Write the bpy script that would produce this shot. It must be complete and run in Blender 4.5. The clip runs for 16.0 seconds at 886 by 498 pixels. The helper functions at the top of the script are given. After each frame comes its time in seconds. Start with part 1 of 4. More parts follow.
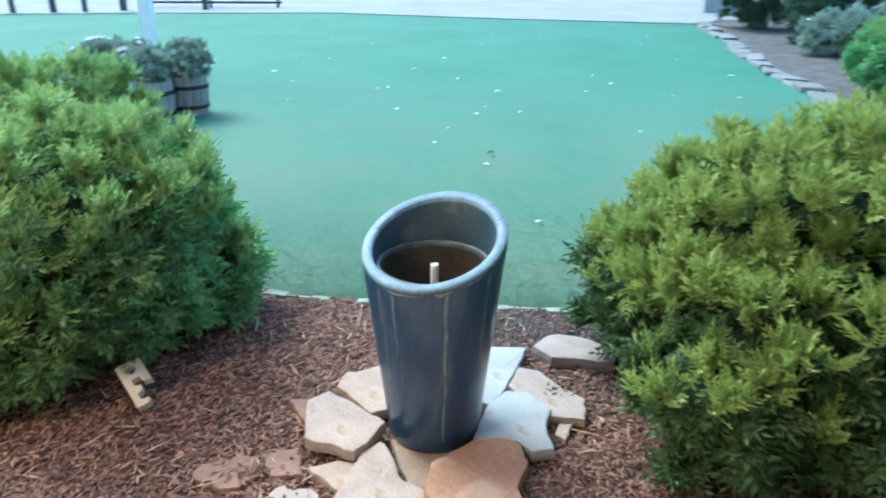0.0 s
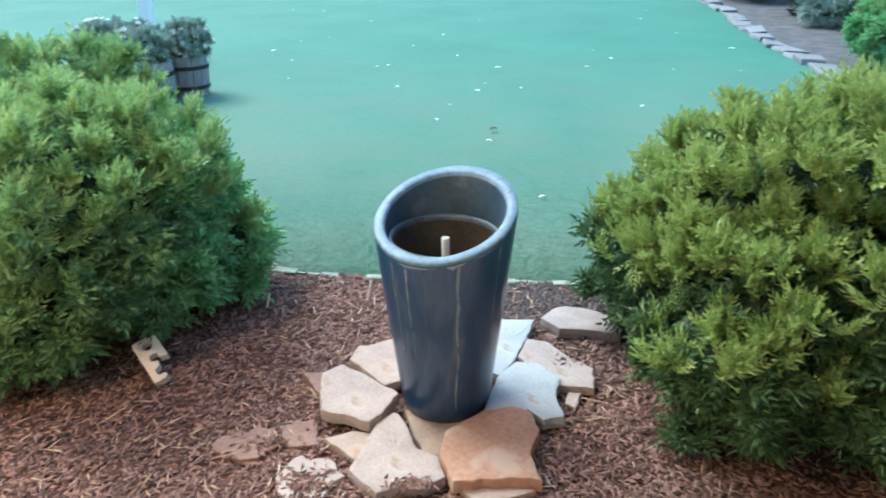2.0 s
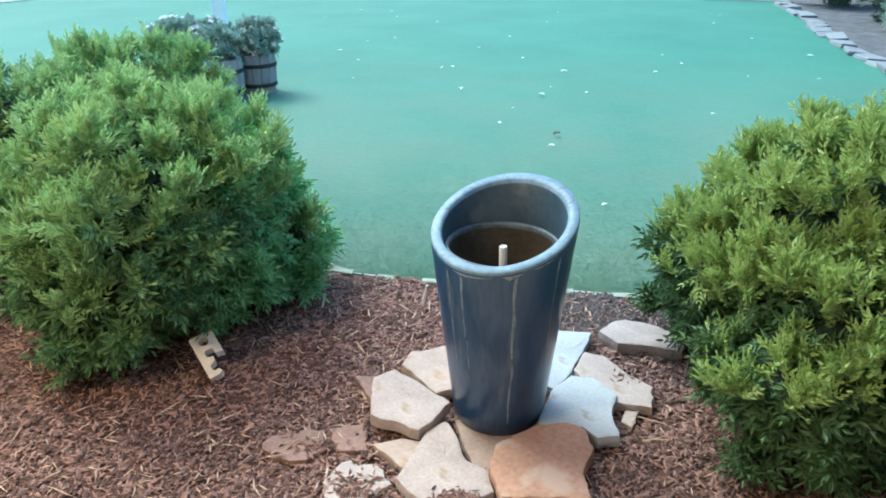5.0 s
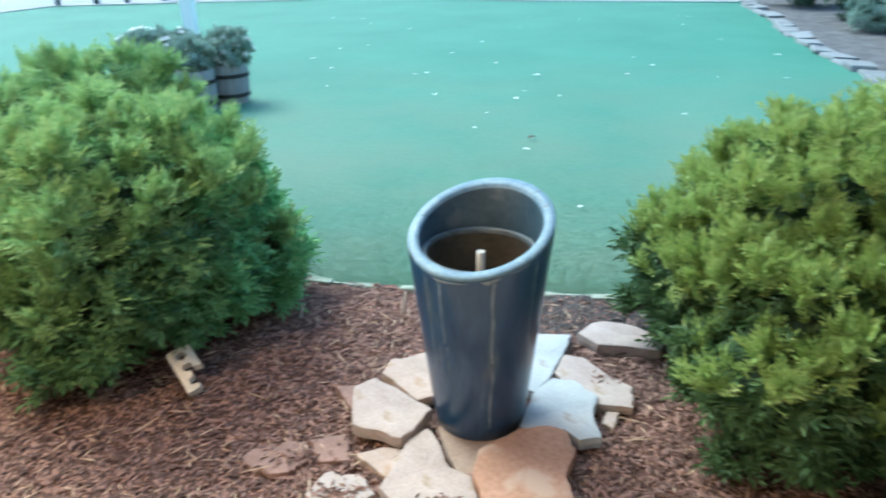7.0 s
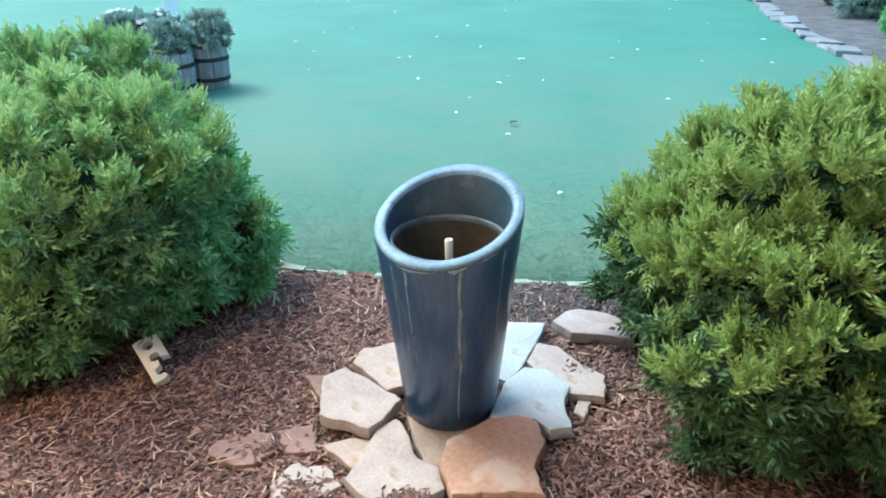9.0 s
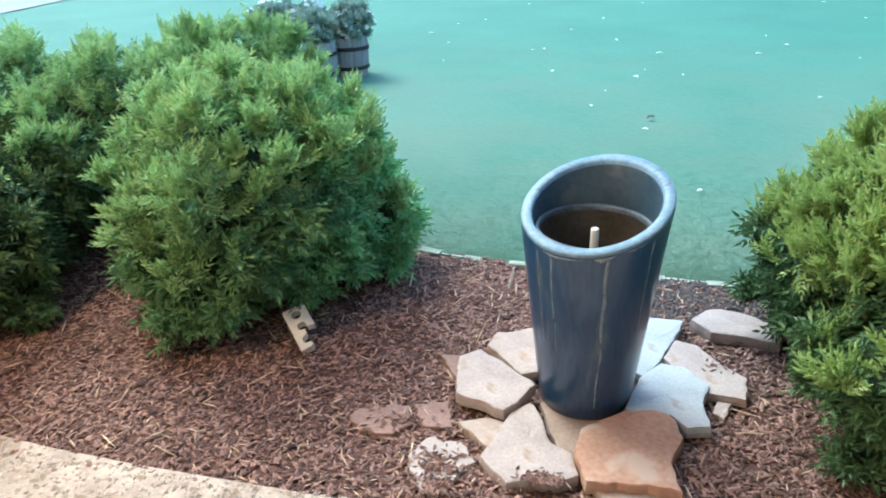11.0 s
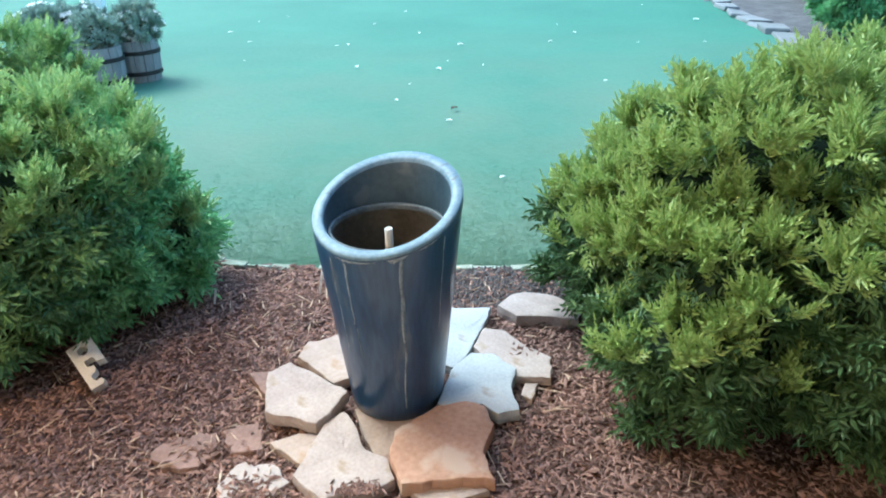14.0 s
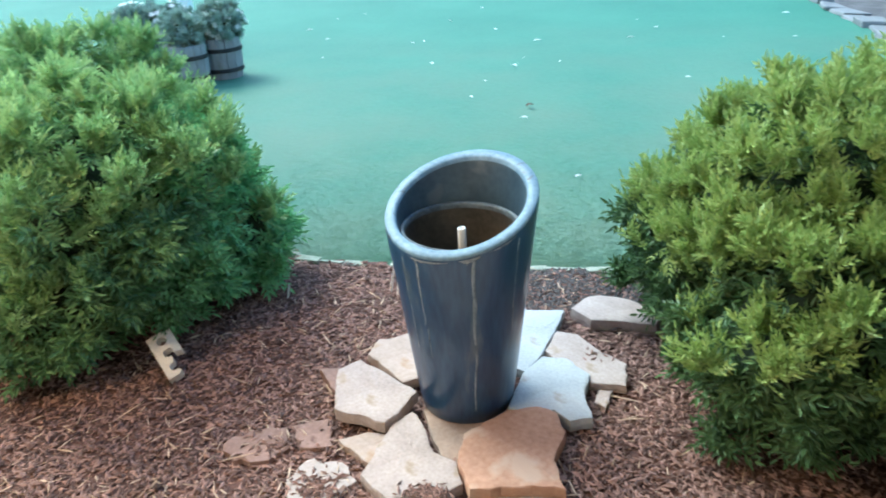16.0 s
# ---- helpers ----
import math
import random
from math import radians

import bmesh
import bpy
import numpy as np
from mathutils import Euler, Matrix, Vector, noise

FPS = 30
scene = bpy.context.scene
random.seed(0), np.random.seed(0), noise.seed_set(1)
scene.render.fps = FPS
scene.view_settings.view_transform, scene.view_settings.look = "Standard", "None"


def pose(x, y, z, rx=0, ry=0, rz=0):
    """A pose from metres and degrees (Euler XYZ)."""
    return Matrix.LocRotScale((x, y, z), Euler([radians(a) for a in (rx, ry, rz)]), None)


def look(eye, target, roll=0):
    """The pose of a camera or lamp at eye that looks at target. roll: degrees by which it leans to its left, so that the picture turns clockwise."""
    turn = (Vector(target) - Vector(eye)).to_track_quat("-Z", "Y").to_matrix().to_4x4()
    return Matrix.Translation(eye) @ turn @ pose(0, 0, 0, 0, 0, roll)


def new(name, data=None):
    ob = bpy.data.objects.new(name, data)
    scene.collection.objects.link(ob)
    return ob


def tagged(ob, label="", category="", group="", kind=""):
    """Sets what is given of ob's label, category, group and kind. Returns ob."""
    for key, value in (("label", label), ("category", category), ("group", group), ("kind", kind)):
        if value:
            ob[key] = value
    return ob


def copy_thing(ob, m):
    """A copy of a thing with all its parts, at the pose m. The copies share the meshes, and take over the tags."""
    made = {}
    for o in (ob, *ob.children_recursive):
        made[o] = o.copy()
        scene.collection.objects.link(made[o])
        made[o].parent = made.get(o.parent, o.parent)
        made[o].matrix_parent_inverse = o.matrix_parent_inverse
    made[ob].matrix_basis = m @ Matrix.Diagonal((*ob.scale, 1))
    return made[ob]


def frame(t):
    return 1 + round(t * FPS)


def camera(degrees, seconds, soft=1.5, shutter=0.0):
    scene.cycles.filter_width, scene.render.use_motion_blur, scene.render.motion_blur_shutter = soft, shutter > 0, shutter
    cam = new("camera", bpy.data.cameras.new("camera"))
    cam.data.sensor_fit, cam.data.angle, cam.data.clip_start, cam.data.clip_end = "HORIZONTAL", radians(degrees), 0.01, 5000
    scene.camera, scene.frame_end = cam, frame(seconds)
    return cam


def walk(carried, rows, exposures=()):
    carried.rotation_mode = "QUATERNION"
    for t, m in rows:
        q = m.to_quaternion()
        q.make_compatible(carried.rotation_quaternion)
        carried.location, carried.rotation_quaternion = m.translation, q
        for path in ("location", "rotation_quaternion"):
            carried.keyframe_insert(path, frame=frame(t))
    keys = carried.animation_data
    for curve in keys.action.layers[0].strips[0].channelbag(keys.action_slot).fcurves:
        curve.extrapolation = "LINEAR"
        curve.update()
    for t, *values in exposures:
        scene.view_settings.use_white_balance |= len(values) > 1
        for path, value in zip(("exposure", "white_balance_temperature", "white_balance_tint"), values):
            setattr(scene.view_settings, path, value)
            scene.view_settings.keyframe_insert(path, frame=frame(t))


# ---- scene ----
cam = camera(62.3, 16.0, soft=1.8, shutter=0.6)
PATH = [
    (0, (0.097, -2.275, 1.654), (0.042, -0.433, 0.878), 0.1),
    (0.5, (0.141, -2.217, 1.632), (-0.05, -0.397, 0.823), 0.1),
    (0.7, (0.132, -2.222, 1.637), (-0.028, -0.451, 0.835), -0.3),
    (1, (0.105, -2.247, 1.646), (-0.069, -0.437, 0.814), -0.9),
    (1.5, (0.091, -2.308, 1.646), (0.012, -0.474, 0.851), -1.0),
    (1.7, (0.081, -2.317, 1.649), (0.055, -0.537, 0.854), -0.9),
    (2, (0.06, -2.32, 1.654), (0.007, -0.501, 0.825), -0.7),
    (2.5, (0.013, -2.319, 1.645), (-0.269, -0.524, 0.809), -0.6),
    (2.7, (-0.017, -2.331, 1.647), (-0.466, -0.607, 0.854), -1.1),
    (3, (-0.044, -2.36, 1.651), (-0.727, -0.668, 0.833), -1.9),
    (3.2, (-0.037, -2.363, 1.645), (-0.750, -0.668, 0.826), -1.5),
    (3.5, (-0.02, -2.362, 1.636), (-0.641, -0.656, 0.797), -0.5),
    (4, (0.033, -2.328, 1.644), (-0.317, -0.553, 0.794), -0.0),
    (4.2, (0.061, -2.311, 1.648), (-0.147, -0.508, 0.808), -0.6),
    (6.3, (0.043, -2.246, 1.656), (-0.218, -0.438, 0.841), -1.0),
    (6.5, (0.036, -2.249, 1.651), (-0.261, -0.449, 0.831), -1.5),
    (7, (0.065, -2.262, 1.655), (-0.089, -0.441, 0.843), -1.4),
    (7.5, (0.097, -2.279, 1.654), (0.133, -0.447, 0.853), -0.6),
    (8, (0.1, -2.278, 1.646), (0.16, -0.464, 0.807), -0.1),
    (8.3, (0.100, -2.264, 1.643), (0.101, -0.502, 0.808), -0.6),
    (8.5, (0.102, -2.248, 1.643), (0.053, -0.449, 0.77), -0.9),
    (9, (0.133, -2.213, 1.645), (0.007, -0.407, 0.795), -1.1),
    (9.3, (0.143, -2.199, 1.641), (0.032, -0.436, 0.814), -1.1),
    (9.5, (0.144, -2.195, 1.638), (-0.003, -0.391, 0.788), -1.1),
    (10, (0.117, -2.199, 1.639), (-0.14, -0.408, 0.786), -1.8),
    (10.2, (0.101, -2.21, 1.636), (-0.221, -0.43, 0.783), -2.4),
    (12.3, (-0.003, -2.343, 1.643), (-0.472, -0.6, 0.78), -2.1),
    (12.5, (0.029, -2.32, 1.638), (-0.27, -0.55, 0.758), -1.3),
    (12.7, (0.057, -2.297, 1.638), (-0.136, -0.516, 0.759), -1.0),
    (13, (0.098, -2.262, 1.637), (0.125, -0.471, 0.748), -0.7),
    (13.5, (0.14, -2.222, 1.622), (0.166, -0.445, 0.704), -0.9),
    (14, (0.164, -2.194, 1.637), (0.173, -0.399, 0.753), -1.7),
    (14.3, (0.162, -2.178, 1.643), (0.205, -0.379, 0.774), -2.5),
    (14.5, (0.159, -2.169, 1.646), (0.154, -0.368, 0.777), -3.0),
    (15, (0.148, -2.162, 1.636), (0.077, -0.362, 0.767), -2.6),
    (15.5, (0.143, -2.157, 1.629), (0.056, -0.368, 0.74), -2.9),
    (16, (0.155, -2.147, 1.626), (-0.029, -0.362, 0.742), -3.2),
]
# stops and white balance, which the film's camera shifts a little as it turns
EXPOSURES = [(0, 1.68, 5330, -9), (0.7, 1.66, 5500, -4), (1.8, 1.66, 5500, -4), (2.7, 1.68, 5340, -11), (3.2, 1.60, 5420, -3), (4.2, 1.66, 5400, -6), (6.5, 1.70, 5380, -10),
             (8.3, 1.76, 5350, -9), (9.5, 1.76, 5370, -7), (13.5, 1.80, 5410, -6), (14.3, 1.80, 5350, -9), (16, 1.78, 5320, -9)]
walk(cam, [(t, look(eye, target, roll)) for t, eye, target, roll in PATH], EXPOSURES)

# ---- light ----
world = bpy.data.worlds.new("overcast_evening")
scene.world = world
world.use_nodes = True
sky = world.node_tree.nodes.new("ShaderNodeTexSky")
sky.sky_type, sky.sun_disc = "NISHITA", False
sky.sun_elevation, sky.sun_rotation = radians(53), radians(-45)
sky.air_density, sky.dust_density, sky.ozone_density = 1.0, 2.0, 2.0
world.node_tree.links.new(sky.outputs[0], world.node_tree.nodes["Background"].inputs[0])
world.node_tree.nodes["Background"].inputs[1].default_value = 0.15
sun = new("sun", bpy.data.lights.new("sun", "SUN"))
sun.data.energy, sun.data.angle, sun.data.color = 1.3, radians(30), (1.0, 0.95, 0.86)
# the sun stands ahead and to the side, behind thin cloud
sun.matrix_world = look((-5.0, 5.0, 9.5), (0, 0, 0))
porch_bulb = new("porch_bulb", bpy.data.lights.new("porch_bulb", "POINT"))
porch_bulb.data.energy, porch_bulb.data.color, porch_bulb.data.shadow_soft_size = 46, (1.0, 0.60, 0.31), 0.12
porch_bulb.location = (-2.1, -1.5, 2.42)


# ---- materials ----
def material(name, low, high, rough=0.8, scale=8.0, fine=60.0, bump=0.3, bump_size=0.004, metal=0.0, coat=0.0,
             island=0.0, per_object=0.0, spec=0.5, stretch=(1, 1, 1), stain=None, through_light=0.0, bias=1.0):
    """Two tones mixed by broad and fine noise, with relief, and a tone of its own for each island or object."""
    m = bpy.data.materials.new(name)
    m.use_nodes = True
    nodes, link = m.node_tree.nodes, m.node_tree.links.new
    shader = nodes["Principled BSDF"]
    coords = nodes.new("ShaderNodeTexCoord")
    place = nodes.new("ShaderNodeMapping")
    place.inputs["Scale"].default_value = stretch
    link(coords.outputs["Object"], place.inputs["Vector"])

    def noise_at(size, detail=4.0):
        n = nodes.new("ShaderNodeTexNoise")
        n.inputs["Scale"].default_value, n.inputs["Detail"].default_value = size, detail
        link(place.outputs[0], n.inputs["Vector"])
        return n

    def sums(a, b, how, value=None):
        s = nodes.new("ShaderNodeMath")
        s.operation = how
        link(a, s.inputs[0])
        if b is not None:
            link(b, s.inputs[1])
        else:
            s.inputs[1].default_value = value
        return s.outputs[0]

    broad, grain = noise_at(scale), noise_at(fine)
    amount = sums(sums(broad.outputs["Fac"], None, "MULTIPLY", 0.6), sums(grain.outputs["Fac"], None, "MULTIPLY", 0.4), "ADD")
    spread = nodes.new("ShaderNodeMapRange")
    spread.inputs["From Min"].default_value, spread.inputs["From Max"].default_value = 0.33, 0.67
    link(amount, spread.inputs["Value"])
    fac = spread.outputs[0]
    for weight, kind, socket in ((island, "ShaderNodeNewGeometry", "Random Per Island"), (per_object, "ShaderNodeObjectInfo", "Random")):
        if weight:
            own = nodes.new(kind).outputs[socket]
            fac = sums(sums(fac, None, "MULTIPLY", 1 - weight), sums(own, None, "MULTIPLY", weight), "ADD")
    if bias != 1.0:
        fac = sums(fac, None, "POWER", bias)
    ramp = nodes.new("ShaderNodeValToRGB")
    ramp.color_ramp.elements[0].color, ramp.color_ramp.elements[1].color = (*low, 1), (*high, 1)
    link(fac, ramp.inputs["Fac"])
    colour = ramp.outputs["Color"]
    if stain:
        tone, size, least = stain
        spots = noise_at(size, 6.0)
        edge = nodes.new("ShaderNodeMapRange")
        edge.inputs["From Min"].default_value, edge.inputs["From Max"].default_value = least, least + 0.06
        link(spots.outputs["Fac"], edge.inputs["Value"])
        mix = nodes.new("ShaderNodeMix")
        mix.data_type = "RGBA"
        link(edge.outputs[0], mix.inputs["Factor"])
        link(colour, mix.inputs["A"])
        mix.inputs["B"].default_value = (*tone, 1)
        colour = mix.outputs["Result"]
    link(colour, shader.inputs["Base Color"])
    shader.inputs["Roughness"].default_value, shader.inputs["Metallic"].default_value = rough, metal
    shader.inputs["Specular IOR Level"].default_value, shader.inputs["Coat Weight"].default_value = spec, coat
    shader.inputs["Coat Roughness"].default_value = 0.12
    if bump:
        relief = nodes.new("ShaderNodeBump")
        relief.inputs["Strength"].default_value, relief.inputs["Distance"].default_value = bump, bump_size
        link(amount, relief.inputs["Height"])
        link(relief.outputs[0], shader.inputs["Normal"])
    if through_light:
        glow = nodes.new("ShaderNodeBsdfTranslucent")
        link(colour, glow.inputs["Color"])
        both = nodes.new("ShaderNodeMixShader")
        both.inputs[0].default_value = through_light
        link(shader.outputs[0], both.inputs[1])
        link(glow.outputs[0], both.inputs[2])
        link(both.outputs[0], nodes["Material Output"].inputs["Surface"])
    return m


TURF = material("turf", (0.040, 0.142, 0.094), (0.060, 0.188, 0.124), 0.75, 0.7, 22, 0.6, 0.012, spec=0.25)


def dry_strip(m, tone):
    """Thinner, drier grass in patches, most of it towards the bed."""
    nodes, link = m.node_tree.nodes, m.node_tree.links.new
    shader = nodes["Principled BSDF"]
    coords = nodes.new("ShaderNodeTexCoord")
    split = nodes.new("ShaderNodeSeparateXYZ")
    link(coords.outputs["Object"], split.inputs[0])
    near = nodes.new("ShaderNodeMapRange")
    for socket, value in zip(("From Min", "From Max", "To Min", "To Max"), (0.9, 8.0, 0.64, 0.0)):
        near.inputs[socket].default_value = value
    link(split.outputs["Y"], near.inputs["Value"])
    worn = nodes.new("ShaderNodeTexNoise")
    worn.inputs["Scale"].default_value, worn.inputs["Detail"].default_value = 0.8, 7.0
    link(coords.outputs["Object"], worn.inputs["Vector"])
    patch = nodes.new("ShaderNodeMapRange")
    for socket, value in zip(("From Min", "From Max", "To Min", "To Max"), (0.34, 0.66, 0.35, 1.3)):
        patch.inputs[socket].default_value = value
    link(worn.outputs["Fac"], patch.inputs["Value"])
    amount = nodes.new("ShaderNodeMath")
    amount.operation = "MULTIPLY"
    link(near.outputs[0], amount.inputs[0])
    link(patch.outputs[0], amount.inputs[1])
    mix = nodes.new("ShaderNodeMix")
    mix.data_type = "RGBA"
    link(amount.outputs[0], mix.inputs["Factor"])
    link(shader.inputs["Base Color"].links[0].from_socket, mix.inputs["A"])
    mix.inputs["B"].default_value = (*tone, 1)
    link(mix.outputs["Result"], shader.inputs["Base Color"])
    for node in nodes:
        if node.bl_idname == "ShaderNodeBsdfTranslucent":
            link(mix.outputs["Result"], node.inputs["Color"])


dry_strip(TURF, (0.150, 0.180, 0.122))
BLADE = material("grass_blade", (0.050, 0.165, 0.108), (0.085, 0.23, 0.15), 0.8, 1.3, 30, 0, island=0.5, spec=0.2, through_light=0.5)
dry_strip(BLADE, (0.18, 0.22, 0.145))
SOIL = material("mulch_soil", (0.045, 0.022, 0.017), (0.15, 0.072, 0.054), 0.95, 9, 70, 0.9, 0.012)
CHIP = material("mulch_chip", (0.045, 0.023, 0.018), (0.40, 0.238, 0.195), 0.9, 5, 120, 0.4, 0.002, island=0.75, bias=1.25)
STRAW = material("pale_chip", (0.30, 0.19, 0.12), (0.60, 0.45, 0.33), 0.85, 20, 120, 0.3, 0.002, island=0.6)
DARK_SOIL = material("damp_soil", (0.045, 0.042, 0.042), (0.14, 0.13, 0.13), 0.95, 4, 60, 0.8, 0.015)
AGGREGATE = material("washed_concrete", (0.24, 0.185, 0.145), (0.47, 0.385, 0.32), 0.88, 9, 55, 0.9, 0.005, stain=((0.20, 0.145, 0.105), 26, 0.575))
PEBBLE = material("pebble", (0.19, 0.15, 0.12), (0.62, 0.52, 0.44), 0.7, 40, 200, 0.1, 0.001, island=0.9)
CONCRETE = material("pale_concrete", (0.20, 0.205, 0.21), (0.29, 0.295, 0.30), 0.85, 0.6, 20, 0.2)
GLAZE = material("blue_glaze", (0.008, 0.030, 0.083), (0.034, 0.087, 0.172), 0.30, 3.2, 26, 0.25, 0.002, coat=0.4, spec=0.5, stretch=(2.6, 2.6, 0.5), stain=((0.075, 0.115, 0.16), 5, 0.60))
RIM = material("worn_rim_glaze", (0.070, 0.130, 0.185), (0.19, 0.27, 0.325), 0.60, 12, 70, 0.5, 0.002, coat=0.04, stain=((0.085, 0.09, 0.09), 17, 0.61))
INNER_GLAZE = material("dull_inside_glaze", (0.014, 0.032, 0.050), (0.050, 0.080, 0.102), 0.42, 5, 50, 0.25, 0.002, coat=0.2, stain=((0.075, 0.095, 0.11), 6, 0.62))
LEDGE = material("scaled_ledge", (0.03, 0.042, 0.05), (0.13, 0.155, 0.17), 0.5, 14, 80, 0.4, 0.002)
BASIN = material("stained_inside", (0.020, 0.017, 0.012), (0.085, 0.070, 0.050), 0.5, 6, 60, 0.4, 0.003)
DRIP = material("mineral_drip", (0.03, 0.055, 0.09), (0.30, 0.35, 0.39), 0.7, 18, 160, 0.4, 0.001)
SCALE = material("lime_scale", (0.10, 0.13, 0.16), (0.34, 0.38, 0.41), 0.7, 30, 160, 0.4, 0.001)
PVC = material("white_pvc", (0.72, 0.71, 0.68), (0.82, 0.81, 0.78), 0.45, 20, 90, 0.05)
WHITE_STONE = material("cream_flagstone", (0.265, 0.205, 0.18), (0.44, 0.36, 0.325), 0.88, 6, 90, 0.9, 0.006, stain=((0.30, 0.225, 0.165), 8, 0.60))
SPOTTED_STONE = material("soiled_flagstone", (0.31, 0.255, 0.23), (0.45, 0.38, 0.345), 0.88, 8, 80, 0.5, 0.004, stain=((0.17, 0.105, 0.08), 18, 0.60))
BLUE_STONE = material("pale_grey_flagstone", (0.295, 0.305, 0.315), (0.43, 0.438, 0.45), 0.85, 6, 90, 0.8, 0.005, stain=((0.31, 0.285, 0.26), 8, 0.60))
TAN_STONE = material("tan_flagstone", (0.28, 0.21, 0.17), (0.43, 0.335, 0.285), 0.88, 6, 60, 0.8, 0.005, stain=((0.33, 0.225, 0.155), 7, 0.60))
ORANGE_STONE = material("ochre_flagstone", (0.27, 0.135, 0.080), (0.47, 0.275, 0.185), 0.85, 3.2, 50, 0.8, 0.005, stain=((0.46, 0.32, 0.235), 5, 0.55))
DUSTY_STONE = material("dusty_brown_flagstone", (0.20, 0.135, 0.10), (0.34, 0.25, 0.195), 0.9, 5, 60, 0.6, 0.004)
DUSK_STONE = material("dull_grey_pink_flagstone", (0.26, 0.205, 0.185), (0.41, 0.34, 0.31), 0.88, 8, 80, 0.8, 0.005)
PINK_STONE = material("dusty_pink_flagstone", (0.16, 0.092, 0.072), (0.31, 0.195, 0.16), 0.9, 6, 60, 0.6, 0.004, stain=((0.13, 0.07, 0.052), 14, 0.60))
GREY_STONE = material("grey_border_stone", (0.14, 0.145, 0.145), (0.24, 0.245, 0.245), 0.88, 4, 40, 0.6, 0.01, per_object=0.5)
EDGE_STONE = material("weathered_edging", (0.18, 0.22, 0.16), (0.40, 0.41, 0.35), 0.9, 14, 90, 0.6, 0.004, per_object=0.3)
BRICK = material("red_brown_brick", (0.13, 0.058, 0.034), (0.25, 0.12, 0.072), 0.88, 14, 120, 0.5, 0.003, per_object=0.5)
MORTAR = material("mortar", (0.27, 0.20, 0.14), (0.42, 0.33, 0.24), 0.95, 20, 150, 0.5, 0.002)
CORED = material("pale_cored_brick", (0.60, 0.53, 0.44), (0.76, 0.69, 0.60), 0.88, 12, 100, 0.4, 0.002)
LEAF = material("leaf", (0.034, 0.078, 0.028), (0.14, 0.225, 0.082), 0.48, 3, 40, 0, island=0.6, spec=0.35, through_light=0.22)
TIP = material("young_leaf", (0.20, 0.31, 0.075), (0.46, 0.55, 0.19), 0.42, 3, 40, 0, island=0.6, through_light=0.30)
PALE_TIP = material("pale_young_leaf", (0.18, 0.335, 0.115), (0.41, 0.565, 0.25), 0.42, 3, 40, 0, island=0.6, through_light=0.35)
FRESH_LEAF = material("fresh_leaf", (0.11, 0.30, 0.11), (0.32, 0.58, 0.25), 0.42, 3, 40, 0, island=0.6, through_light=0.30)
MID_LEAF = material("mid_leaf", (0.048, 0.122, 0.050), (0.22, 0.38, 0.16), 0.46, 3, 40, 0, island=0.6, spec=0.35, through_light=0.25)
# grey-green leaf, with the bloom haze over the barrels mixed into its colour
GREY_LEAF = material("hazed_grey_green_leaf", (0.17, 0.25, 0.20), (0.42, 0.53, 0.45), 0.55, 3, 30, 0, island=0.6, through_light=0.25)
DIM_LEAF = material("dark_leaf", (0.012, 0.04, 0.022), (0.06, 0.13, 0.06), 0.55, 2, 30, 0, island=0.6, through_light=0.2)
# near-black green that paints in the shade between the leaves
SHADE_CORE = material("painted_shade_core", (0.014, 0.026, 0.012), (0.035, 0.06, 0.026), 0.95, 12, 60, 0.8, 0.03)
BARK = material("stem_bark", (0.07, 0.045, 0.03), (0.17, 0.12, 0.085), 0.9, 20, 90, 0.6, 0.003)
PETAL = material("white_petal", (0.74, 0.74, 0.7), (0.84, 0.84, 0.8), 0.6, 20, 90, 0, through_light=0.3)
STAVE = material("grey_stave", (0.17, 0.17, 0.175), (0.32, 0.32, 0.32), 0.85, 6, 60, 0.5, 0.004, stretch=(4, 4, 1), per_object=0.4)
IRON = material("dark_hoop", (0.02, 0.02, 0.022), (0.05, 0.05, 0.05), 0.6, 10, 80, 0.3, 0.001, metal=0.6)
WHITE_PAINT = material("white_paint", (0.76, 0.77, 0.78), (0.84, 0.84, 0.84), 0.55, 5, 60, 0.1)
WALL_GREY = material("grey_stucco", (0.26, 0.28, 0.29), (0.36, 0.38, 0.39), 0.9, 2, 50, 0.4, 0.003)
DARK_PAINT = material("dark_paint", (0.02, 0.035, 0.035), (0.05, 0.07, 0.07), 0.6, 5, 60, 0.2)
CEILING = material("painted_soffit", (0.62, 0.6, 0.56), (0.72, 0.7, 0.66), 0.8, 3, 40, 0.1)
LAMP_GLASS = bpy.data.materials.new("lit_lamp_glass")
LAMP_GLASS.use_nodes = True
LAMP_GLASS.node_tree.nodes["Principled BSDF"].inputs["Emission Color"].default_value = (1, 0.7, 0.4, 1)
LAMP_GLASS.node_tree.nodes["Principled BSDF"].inputs["Emission Strength"].default_value = 3.0


# ---- helpers of the scene ----
def empty(name, label, category, group="", kind="", at=(0, 0, 0)):
    ob = new(name)
    ob.location = at
    return tagged(ob, label, category, group, kind)


def mesh_from(name, verts, faces, mat, smooth=False):
    me = bpy.data.meshes.new(name)
    me.from_pydata(verts, [], faces)
    me.materials.append(mat)
    if smooth:
        me.polygons.foreach_set("use_smooth", [True] * len(me.polygons))
    me.update()
    return me


